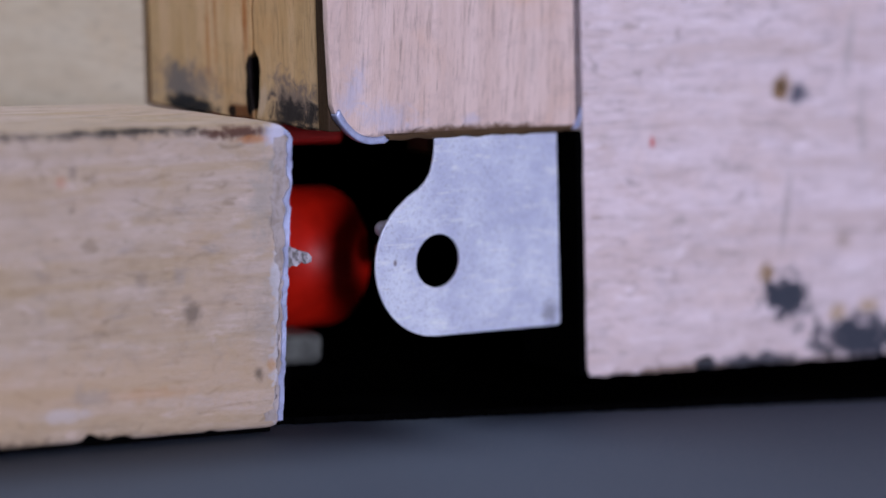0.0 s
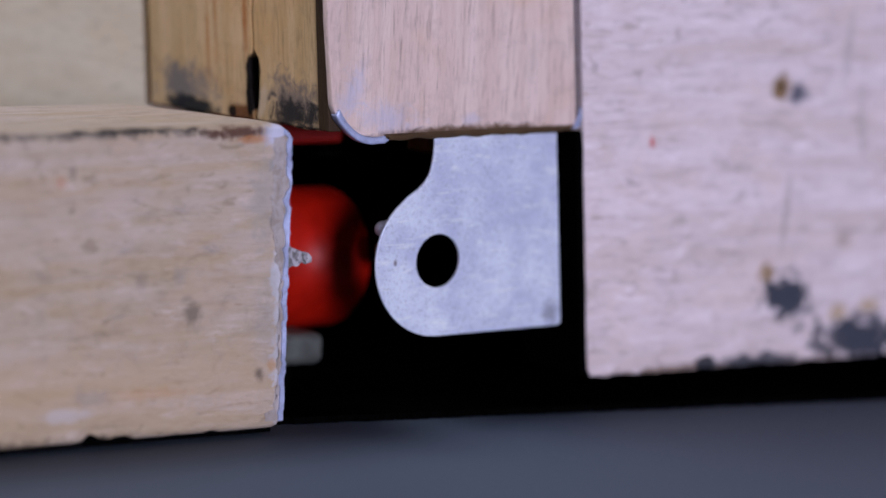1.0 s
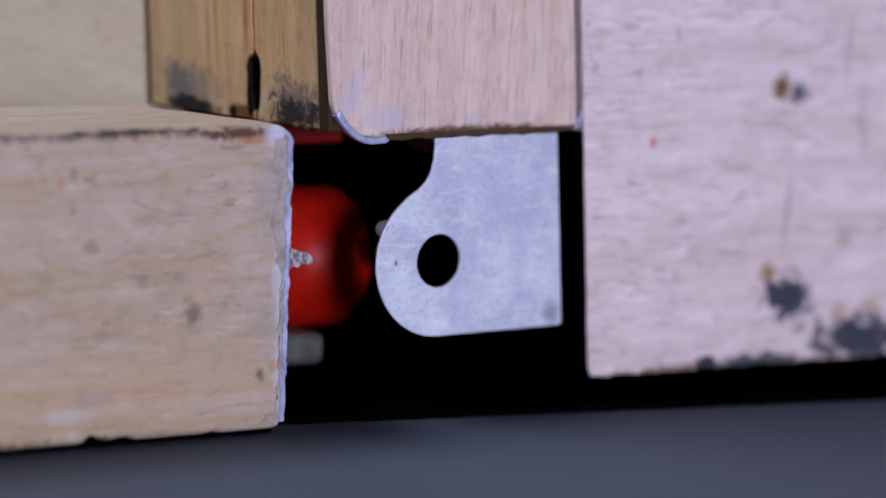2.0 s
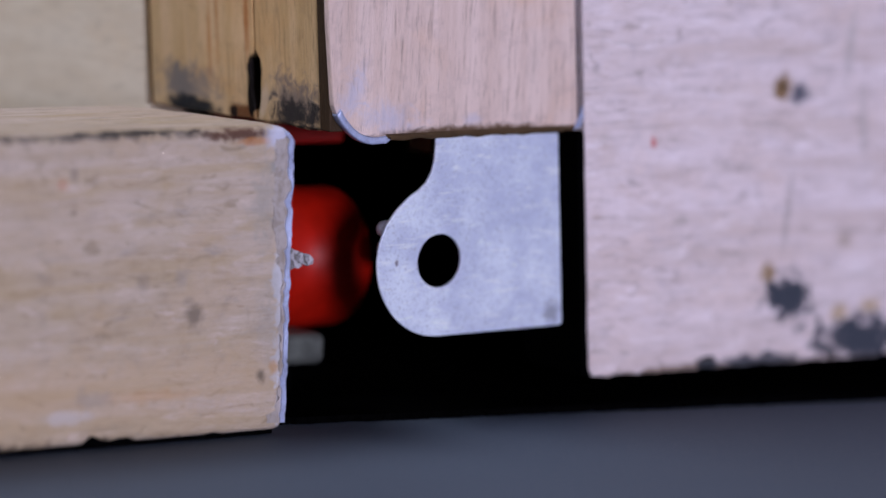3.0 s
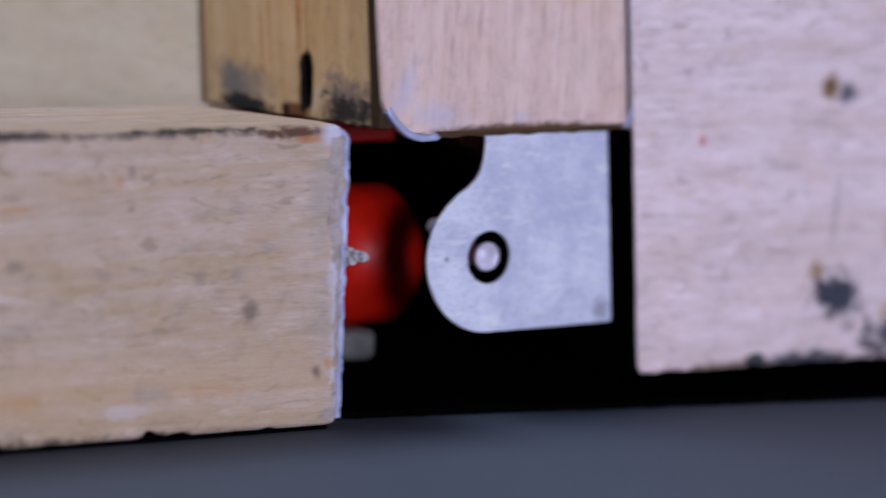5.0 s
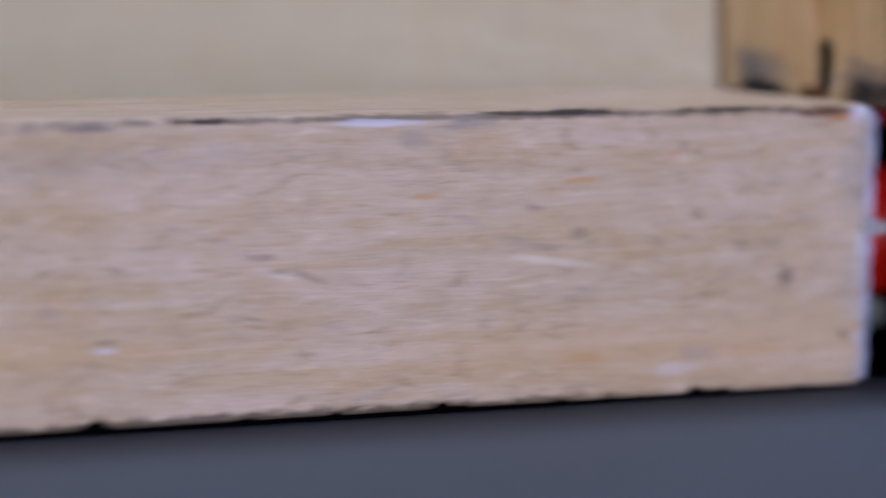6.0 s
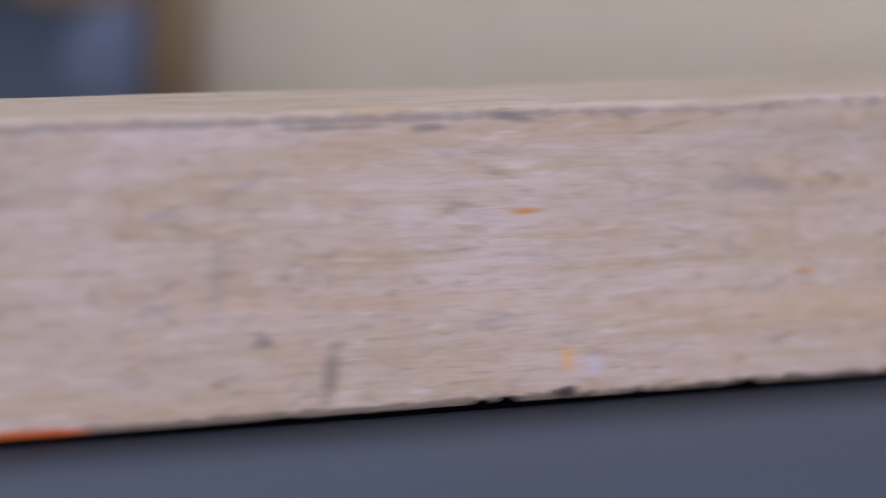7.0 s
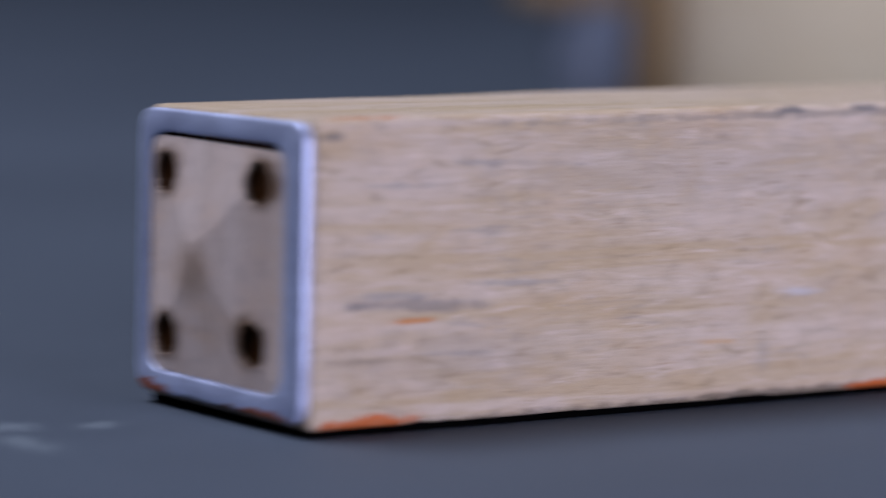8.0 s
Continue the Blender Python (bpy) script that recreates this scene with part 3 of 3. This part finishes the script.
def lathe(profile, axis, at, n=32):
    """A turned body: profile of (along, radius), along the axis x, y or z, from the place at."""
    bm = bmesh.new()
    rings = []
    for s, r in profile:
        ring = []
        for k in range(n):
            a = 2 * math.pi * k / n
            p = {"x": (s, r * math.cos(a), r * math.sin(a)), "y": (r * math.cos(a), s, r * math.sin(a)), "z": (r * math.cos(a), r * math.sin(a), s)}[axis]
            ring.append(bm.verts.new(Vector(p) + Vector(at)))
        rings.append(ring)
    for a, c in zip(rings, rings[1:]):
        for k in range(n):
            bm.faces.new((a[k], a[(k + 1) % n], c[(k + 1) % n], c[k]))
    bm.faces.new(rings[0])
    bm.faces.new(rings[-1])
    return bm


def rumple(p, scale, seed=0.0):
    return noise.noise(Vector((p[0] * scale + seed, p[1] * scale, p[2] * scale)))


# ---- the studio ----
tagged(finish("floor", block((-4, -4, -0.05), (4, 4, -0.0016), 0.001, 0.8), floor_mat), "smooth blue-grey studio floor with pale scuffs", "floor", kind="structure")
for nm, lo, hi in (("wall_north", (-4, 4.004, 0), (4, 4.2, 3)), ("wall_south", (-4, -4.2, 0), (4, -4.004, 3)),
                   ("wall_east", (4.004, -4, 0), (4.2, 4, 3)), ("wall_west", (-4.2, -4, 0), (-4.004, 4, 3))):
    tagged(finish(nm, block(lo, hi, 0.002, 1.0), wall_paint), "plain dark painted studio wall", "wall", kind="structure")
tagged(finish("ceiling", block((-4.2, -4.2, 3.004), (4.2, 4.2, 3.1), 0.002, 1.0), wall_paint), "plain dark painted studio ceiling", "ceiling", kind="structure")


# ---- the beam ----
LEN = 0.5532


def worn(p):
    q = p.copy()
    top, bot = p.z > 0.0575, p.z < 0.0024
    front = p.y < 0.0025
    q.y += 0.00025 * rumple(p, 60) if front else 0
    frayed = 1.0 if p.x > -0.31 else 0.25
    q.z += 0.0004 * rumple((p.x, p.y, 0), 22, 5) if top else 0
    if front and (top or bot):
        chip = max(0.0, rumple((p.x, 0, p.z), 62 if bot else 55, 3 if bot else 11) + 0.6 * rumple((p.x, 0, p.z), 240, 7) - 0.22)
        q.y += 0.0020 * chip * frayed
        q.z += (0.0026 if bot else -0.0022) * chip * frayed
    q.z -= 0.0005 * (1 + p.x / LEN) if p.z < 0.0100 else 0
    q.z -= 0.0014 * (p.y / 0.063) * (p.z / 0.06)
    if p.x > -0.004:
        q.x += 0.0009 * rumple(p, 210, 2) + 0.0005 * rumple(p, 560, 5) - 0.0002
    return q


def build_beam():
    beam = tagged(new("wooden_beam"), "worn pale square wooden beam with dull metal end caps, lying on the floor", "beam")
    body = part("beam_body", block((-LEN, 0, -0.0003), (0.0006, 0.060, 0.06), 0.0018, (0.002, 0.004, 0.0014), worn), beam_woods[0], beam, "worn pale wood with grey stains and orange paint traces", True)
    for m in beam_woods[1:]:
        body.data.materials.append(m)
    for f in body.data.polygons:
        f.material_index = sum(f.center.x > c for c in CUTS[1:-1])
    # black fill in place of the contact shade between beam and floor
    part("beam_shade_strip", block((-LEN + 0.001, 0.0012, -0.0016), (-0.001, 0.0585, 0.0008), 0.0002, (0.02, 0.02, 0.001)), unlit_black, beam, "black strip that stands for the shade under the beam")
    # left cap: a square ring, rounded inside, with a low pyramid of board set in it
    cy, cz = 0.0299, 0.0302

    def square(half, r, n=6, tall=None, mid=None, at_z=None):
        pts, tall = [], tall or half
        my, mz = mid if mid is not None else cy, at_z or cz
        for sx, sz, a in ((1, 1, 0), (-1, 1, 90), (-1, -1, 180), (1, -1, 270)):
            pts += arc(my + sx * (half - r), mz + sz * (tall - r), r, a, a + 90, n)
        return pts

    hole_y, hole_z, hole_w, hole_h = 0.0313, 0.0302, 0.0244, 0.0244
    ring = slab(square(0.0300, 0.0042, 6, 0.0291), [square(hole_w, 0.0052, 6, hole_h, hole_y, hole_z)], -0.0022, 0.0, 0.0007)
    for v in ring.verts:
        v.co = (-LEN + v.co.y, v.co.x, v.co.z - 0.0014 * (v.co.x / 0.063) * max(0.0, v.co.z / 0.06))
    part("end_cap", ring, cap_metal, beam, "bright worn metal frame round the beam end", True)
    # dark sheet added so that the gap round the panel looks deep
    part("end_gap_shade", block((-LEN - 0.0006, hole_y - hole_w - 0.001, hole_z - hole_h - 0.001), (-LEN + 0.0006, hole_y + hole_w + 0.001, hole_z + hole_h + 0.001), 0.0002, 0.02), hole_dark, beam, "dark sheet that stands for shade in the gap round the panel")
    bm = bmesh.new()
    n, half, tall = 72, hole_w - 0.0003, hole_h - 0.0009
    mid_z = hole_z - 0.0008
    peak_y, peak_z, peak = 0.0365, 0.0315, 0.0026
    holes = ((0.0494, 0.0457), (0.0160, 0.0464), (0.0490, 0.0134), (0.0168, 0.0148))
    grid = {}
    for i in range(n + 1):
        for j in range(n + 1):
            u, w = 2 * i / n - 1, 2 * j / n - 1
            y, z = hole_y + half * u, mid_z + tall * w
            for hy, hz in holes:
                d = math.hypot(y - hy, z - hz)
                if abs(d - 0.0042) < half / n * 1.05:
                    y, z = hy + (y - hy) * 0.0042 / d, hz + (z - hz) * 0.0042 / d
            out_y = (y - peak_y) / (hole_y + half - peak_y) if y > peak_y else (peak_y - y) / (peak_y - hole_y + half)
            out_z = (z - peak_z) / (mid_z + tall - peak_z) if z > peak_z else (peak_z - z) / (peak_z - mid_z + tall)
            grid[i, j] = bm.verts.new((-LEN - 0.0018 - peak * max(0.0, 1 - max(out_y, out_z)), y, z))
    for i in range(n):
        for j in range(n):
            q = [grid[i, j], grid[i + 1, j], grid[i + 1, j + 1], grid[i, j + 1]]
            m = sum((v.co for v in q), Vector()) / 4
            if all(math.hypot(m.y - hy, m.z - hz) > 0.0042 for hy, hz in holes):
                bm.faces.new(q)
    bmesh.ops.delete(bm, geom=[v for v in bm.verts if not v.link_faces], context="VERTS")
    got = bmesh.ops.extrude_face_region(bm, geom=bm.faces[:])
    bmesh.ops.translate(bm, verts=[v for v in got["geom"] if isinstance(v, bmesh.types.BMVert)], vec=(0.0008, 0, 0))
    panel = part("end_panel", bm, end_wood, beam, "pale creased end panel with four dark nail holes")
    # a dark disc closes each hole in place of the shade inside
    for hy, hz in holes:
        part("nail_hole_shade", lathe([(-0.0012, 0.0046), (-0.0003, 0.0046)], "x", (-LEN, hy, hz), 20), hole_dark, panel, "dark rust-brown disc that stands for shade in the nail hole")
    # right end: thin torn sheet
    pts = square(0.0296, 0.003, 5, 0.0290)
    dense = []
    for (a0, c0), (a1, c1) in zip(pts, pts[1:] + pts[:1]):
        k = max(1, int(math.hypot(a1 - a0, c1 - c0) / 0.0016))
        for s in range(k):
            y, z = a0 + (a1 - a0) * s / k, c0 + (c1 - c0) * s / k
            w = 0.0010 * rumple((y, z, 0), 300, 4)
            dense.append((y + w, z + w * 0.6))
    sheet = slab(dense, [], 0, 0.0005)
    for v in sheet.verts:
        v.co = (v.co.y + 0.0003 + 0.0009 * rumple((0, v.co.x, v.co.z), 240, 8), v.co.x + 0.0001, v.co.z - 0.0014 * (v.co.x / 0.063) * max(0.0, v.co.z / 0.06))
    part("end_sheet", sheet, alu, beam, "thin torn metal sheet on the beam end")
    tongue = slab([(-0.0010, 0.0366), (0.0008, 0.0352), (0.0026, 0.0345), (0.0044, 0.0341), (0.0054, 0.0332), (0.0052, 0.0322), (0.0040, 0.0318), (0.0030, 0.0323), (0.0020, 0.0314), (0.0008, 0.0316), (-0.0010, 0.0306)], [], 0.0004, 0.0012)
    for v in tongue.verts:
        v.co.x += 0.0016 + 0.0004 * rumple(v.co, 900, 3)
        v.co.y += 0.0008 * rumple(v.co, 330, 9)
    part("torn_tongue", tongue, torn, beam, "bent sliver of torn grey metal")
    # the sheet is folded round the front corner, with a torn border
    border, rim, edge = [], [], []
    for i in range(72):
        z = 0.0008 + 0.0580 * i / 71
        w = 0.0012 + 0.0026 * max(0.0, min(1.0, (z - 0.0300) / 0.010)) + (0.0030 if z < 0.0026 else 0.0)
        w += 0.0012 * rumple((0, 0, z), 380, 1) + 0.0006 * rumple((0, 0, z), 1300, 2)
        right = 0.0009 + 0.0005 * rumple((0, 0, z), 300, 6) + 0.0003 * rumple((0, 0, z), 1100, 7) - 0.5 * max(0.0, z - 0.0570)
        thin = 0.0010 + 0.0009 * rumple((0, 0, z), 260, 15) + 0.0004 * rumple((0, 0, z), 900, 16)
        border.append((right - 0.0004 - max(0.0004, w), z))
        rim.append((right, z))
        edge.append((right - max(0.0002, thin), z))
    for name, left, y0, mat, label in (("folded_edge", border, -0.0001, scuffed, "scuffed painted metal sheet folded round the corner"),
                                       ("bright_rim", edge, -0.0005, alu_edge, "bright torn rim of the metal sheet")):
        fold = slab(left + rim[::-1], [], y0, 0.0010)
        for v in fold.verts:
            v.co.y += 0.0002 * rumple(v.co, 380, 12) + 0.9 * max(0.0, v.co.z - 0.0578)
        part(name, fold, mat, beam, label)
    return beam


# ---- the crate with its latch ----
LEAN = 0.075


def lean(x, z):
    return x - LEAN * (z - 0.0576)


def latch_outline(hx, hz, right, top, r=0.0156):
    """Plate with one round end about the hole and a hollow shoulder up to its neck."""
    pts = [(lean(right, top), top), (hx - 0.0020, top), (hx - 0.0019, hz + 0.0235)]
    pts += [(hx - 0.0021, hz + 0.0208), (hx - 0.0028, hz + 0.0182), (hx - 0.0040, hz + 0.0163), (hx - 0.0058, hz + 0.0148), (hx - 0.0082, hz + 0.0134)]
    pts += arc(hx, hz, r, 135, 270, 22)
    pts += [(lean(right, hz - 0.0148) - 0.0006, hz - 0.0150), (lean(right, hz - 0.0148), hz - 0.0144)]
    return pts


def build_crate():
    crate = tagged(new("wooden_crate"), "large pale wooden crate with a metal latch plate at its corner", "crate")
    top = 0.30

    def shear(p):
        return Vector((p.x - LEAN * (p.z - 0.0576), p.y, p.z))

    def split(p):
        q = shear(p)
        gap = max(0.0, min((p.z - 0.0580) / 0.0090, (0.0722 - p.z) / 0.0022)) * 0.75
        if 0.0290 < p.y < 0.0345:
            q.y += (0.0016 if p.y > 0.0318 else -0.0016) * min(1, gap * 2) + 0.0004 * rumple(p, 400)
        if p.z < 0.0590:
            q.z += 0.0004 * rumple(p, 160, 6)
        return q

    part("post_lamination", block((0.0126, 0.0319, 0.0578), (0.0715, 0.0712, top), 0.0005, (0.012, 0.0025, 0.002), split), lam_wood, crate, "brown laminated wood blackened at its foot")
    part("post_lamination", block((0.0126, 0.0085, 0.0578), (0.0715, 0.0318, top), 0.0008, (0.012, 0.0025, 0.002), split), lam_wood, crate, "brown laminated wood blackened at its foot")
    r = 0.0095
    x0, z0 = 0.0114, 0.0570
    out = [(lean(0.0738, top), top), (lean(x0, top), top)]
    out += [(lean(x0, z), z) for z in (0.2, 0.15, 0.1, 0.08)]
    out += [(x0 + (r - r * math.cos(radians(a))) * 1.25, z0 + r * 0.85 - r * 0.85 * math.sin(radians(a))) for a in range(0, 91, 10)]
    out += [(0.035, z0), (0.05, z0 + 0.0003), (0.0725, z0 + 0.0006), (0.0738, z0 + 0.0016), (lean(0.0738, 0.1), 0.1)]
    facing = part("front_facing", slab(out, [], 0.003, 0.0048, 0.0005), facing_wood, crate, "pale facing block with pale blue scuffs")
    lip = [(x0 + 0.0001 + (r - r * math.cos(radians(a))) * 1.25, z0 + r * 0.85 - 0.0006 - r * 0.85 * math.sin(radians(a))) for a in range(20, 91, 10)]
    lip += [(0.0245, z0 - 0.0009), (0.0262, z0 - 0.0003), (0.0256, z0 + 0.0006)]
    lip += [(x0 + 0.0010 + (r - r * math.cos(radians(a))) * 1.2, z0 + r * 0.85 + 0.0008 - r * 0.85 * math.sin(radians(a))) for a in range(90, 19, -10)]
    lump = [(x, z - (0.0010 * math.sin(math.pi * (x - 0.0140) / 0.0122) if 0.0140 < x < 0.0262 else 0.0)) for x, z in lip]
    part("corner_lip", slab(lump, [], 0.0026, 0.0048, 0.0004), alu_edge, facing, "bright bent metal corner lip", True)
    part("corner_tip", slab([(0.0722, 0.0572), (0.0742, 0.0578), (0.0748, 0.0600), (0.0744, 0.0622), (0.0738, 0.0600), (0.0730, 0.0582)], [], 0.0024, 0.0030), alu_edge, facing, "bright chip of metal at the corner")
    def ragged_foot(p):
        return Vector((p.x, p.y, p.z + (0.0005 * rumple((p.x, 0, 0), 260, 3) if p.z < 0.0568 else 0.0) + 0.0006 * (p.x - 0.024) / 0.05))

    part("bottom_strip", block((0.0245, 0.0026, 0.0563), (0.0732, 0.0046, 0.0576), 0.0003, (0.0008, 0.001, 0.001), ragged_foot), foot_wood, facing, "dark brown bottom edge")
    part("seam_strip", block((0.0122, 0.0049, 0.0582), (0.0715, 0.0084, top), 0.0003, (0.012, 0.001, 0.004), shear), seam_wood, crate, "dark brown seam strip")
    # front board
    edge = [(lean(0.0752, top), top), (lean(0.0752, 0.15), 0.15)]
    for i in range(30):
        z = 0.14 - i * (0.14 - 0.0062) / 29
        edge.append((lean(0.0757, z) + 0.0002 * rumple((0, z, 0), 300), z))
    for i in range(90):
        x = 0.0808 + i * 0.0012
        edge.append((x, 0.0044 + 0.0007 * abs(rumple((x, 0, 0), 130)) + 0.0004 * rumple((x, 0, 0), 500)))
    edge += [(0.36, 0.0045), (0.36, top)]
    board = part("front_board", slab(edge, [], 0.003, 0.024, 0.0005), board_wood, crate, "pale scrubbed front board with grey stains")
    # added strip blackens the board's side, as if the slot were unlit
    part("edge_shade_strip", block((0.0738, 0.0034, 0.0047), (0.0765, 0.0238, 0.0568), 0.0004, (0.003, 0.005, 0.008), lambda p: Vector((lean(p.x + 0.0005, p.z), p.y, p.z))), unlit_black, board, "black strip that stands for shade along the board edge")
    # the long side; unseen walls and lid added to close the crate against light
    ang = math.atan2(-0.0726 - 0.0132, 0.5022 - 0.0716)
    length = math.hypot(0.0858, 0.4306)
    side = block((0, 0, 0.0), (0.012, length, top), 0.001, (0.012, 0.02, 0.02))
    for v in side.verts:
        v.co = Vector((0.0132 - LEAN * (v.co.z - 0.0576) * max(0.0, 1 - v.co.y / 0.1) + math.sin(ang) * v.co.y + math.cos(ang) * v.co.x, 0.0740 + math.cos(ang) * v.co.y - math.sin(ang) * v.co.x, v.co.z))
    part("side_panel", side, panel_wood, crate, "smooth cream wooden side panel")
    part("unseen_back_panel", block((-0.0720, 0.5170, 0.0), (0.36, 0.5290, top), 0.001, 0.03), panel_wood, crate)
    part("unseen_end_wall", block((0.3480, 0.0245, 0.0), (0.3600, 0.5165, top), 0.001, 0.03), panel_wood, crate)
    part("unseen_lid", block((-0.075, 0.003, top + 0.0004), (0.36, 0.530, top + 0.012), 0.001, 0.03), panel_wood, crate)
    # latch plate under the facing
    hole = arc(0.0403, 0.0310, 0.0055, 0, 354, 40)
    plate = part("latch_plate", slab(latch_outline(0.0403, 0.0310, 0.0698, 0.0565), [hole], 0.0045, 0.0051, 0.00014), alu, crate, "dull metal latch plate with one round hole", False)
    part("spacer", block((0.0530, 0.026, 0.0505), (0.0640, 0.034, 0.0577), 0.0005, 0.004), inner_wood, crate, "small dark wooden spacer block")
    part("rivet", lathe([(0.0051, 0.0018), (0.0070, 0.0020), (0.0088, 0.0016)], "y", (0.0288, 0, 0.0376), 20), steel, plate, "small round steel rivet")
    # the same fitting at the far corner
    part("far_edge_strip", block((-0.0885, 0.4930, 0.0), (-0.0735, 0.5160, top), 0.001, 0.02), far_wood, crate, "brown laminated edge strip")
    part("far_block", block((-0.1320, 0.4970, 0.0485), (-0.0892, 0.5160, top), 0.003, 0.012), far_wood, crate)
    fo = [(x - 0.1500, z) for x, z in latch_outline(0.0452, 0.0298, 0.0610, 0.0540, 0.0150)]
    part("far_latch_plate", slab(fo, [], 0.5005, 0.5040, 0.0003), blued, crate, "dull metal latch plate at the far corner")
    return crate


def build_roller():
    ob = tagged(new("red_roller"), "glossy red plastic roller on a grey bracket under the crate corner", "roller")
    r = 0.0149
    prof = [(0.0100, 0.010), (0.0100, r)] + [(0.0300 + 0.0045 * math.sin(radians(a)), r - 0.0045 + 0.0045 * math.cos(radians(a))) for a in range(0, 91, 10)] + [(0.0346, 0.004)]
    part("drum", lathe(prof, "x", (0.0102, 0.0460, 0.0270), 56), red_plastic, ob, "glossy red drum", True)
    part("bracket", block((0.0140, 0.0300, 0.0064), (0.0310, 0.0520, 0.0132), 0.002, 0.004), zinc, ob, "grey metal bracket under the drum")
    part("stand", block((0.0170, 0.0380, -0.0002), (0.0280, 0.0480, 0.0070), 0.0008, 0.004), unlit_black, ob, "black rubber stand under the bracket")
    bar = tagged(finish("red_bar", block((0.020, 0.040, 0.0516), (0.0410, 0.060, 0.0572), 0.0012, 0.006), dark_red), "dark red bar under the crate post", "bar")
    return ob, bar


def build_pin():
    prof = [(0.0, 0.0005), (0.00015, 0.0008), (0.0, 0.0012), (0.0, 0.0016), (0.00025, 0.0018), (0.00025, 0.0020), (0.00003, 0.0022), (0.0001, 0.0027), (0.0003, 0.0030), (0.0008, 0.0031), (0.0012, 0.0022), (0.0055, 0.0021)]
    ob = finish("locking_pin", lathe(prof, "y", (0, 0, 0), 40), steel, None, "", True)
    return tagged(ob, "turned steel locking pin with a grooved rounded tip", "pin")


# added black sheet: the deep shade under the crate, given as a shape
def build_crate_shade():
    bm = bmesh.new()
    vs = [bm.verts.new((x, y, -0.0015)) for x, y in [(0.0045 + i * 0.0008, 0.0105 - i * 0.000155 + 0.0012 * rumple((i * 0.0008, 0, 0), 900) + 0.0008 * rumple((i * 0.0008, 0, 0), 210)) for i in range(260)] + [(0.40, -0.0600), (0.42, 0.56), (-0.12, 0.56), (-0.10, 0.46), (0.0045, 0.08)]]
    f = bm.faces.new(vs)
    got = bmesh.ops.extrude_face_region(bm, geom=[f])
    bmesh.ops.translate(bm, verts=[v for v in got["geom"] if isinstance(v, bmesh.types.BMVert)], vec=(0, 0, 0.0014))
    return tagged(finish("crate_shade_sheet", bm, unlit_black), "thin black sheet that stands for the shade under the wooden crate", "mat")


build_crate_shade()
beam = build_beam()
crate = build_crate()
build_roller()
pin = build_pin()


def motions():
    walk(beam, [(0.0, pose(-0.0012, 0, 0.0007)), (1.5, pose(-0.0012, 0, 0.0006)), (3.0, pose(-0.0011, 0, 0.0003)), (3.6, pose(-0.0011, 0, 0.0002)),
                (3.8, pose(-0.0006, 0, 0.0001)), (4.0, pose(0, 0, 0)), (8.0, pose(0, 0, 0))])
    walk(pin, [(t, pose(0.0407, y, 0.0310)) for t, y in ((0.0, 0.0186), (3.3, 0.0186), (3.5, 0.0180), (3.6, 0.0146), (3.7, 0.0083), (3.8, 0.0061), (4.2, 0.0057), (5.3, 0.0052), (8.0, 0.0052))])


motions()
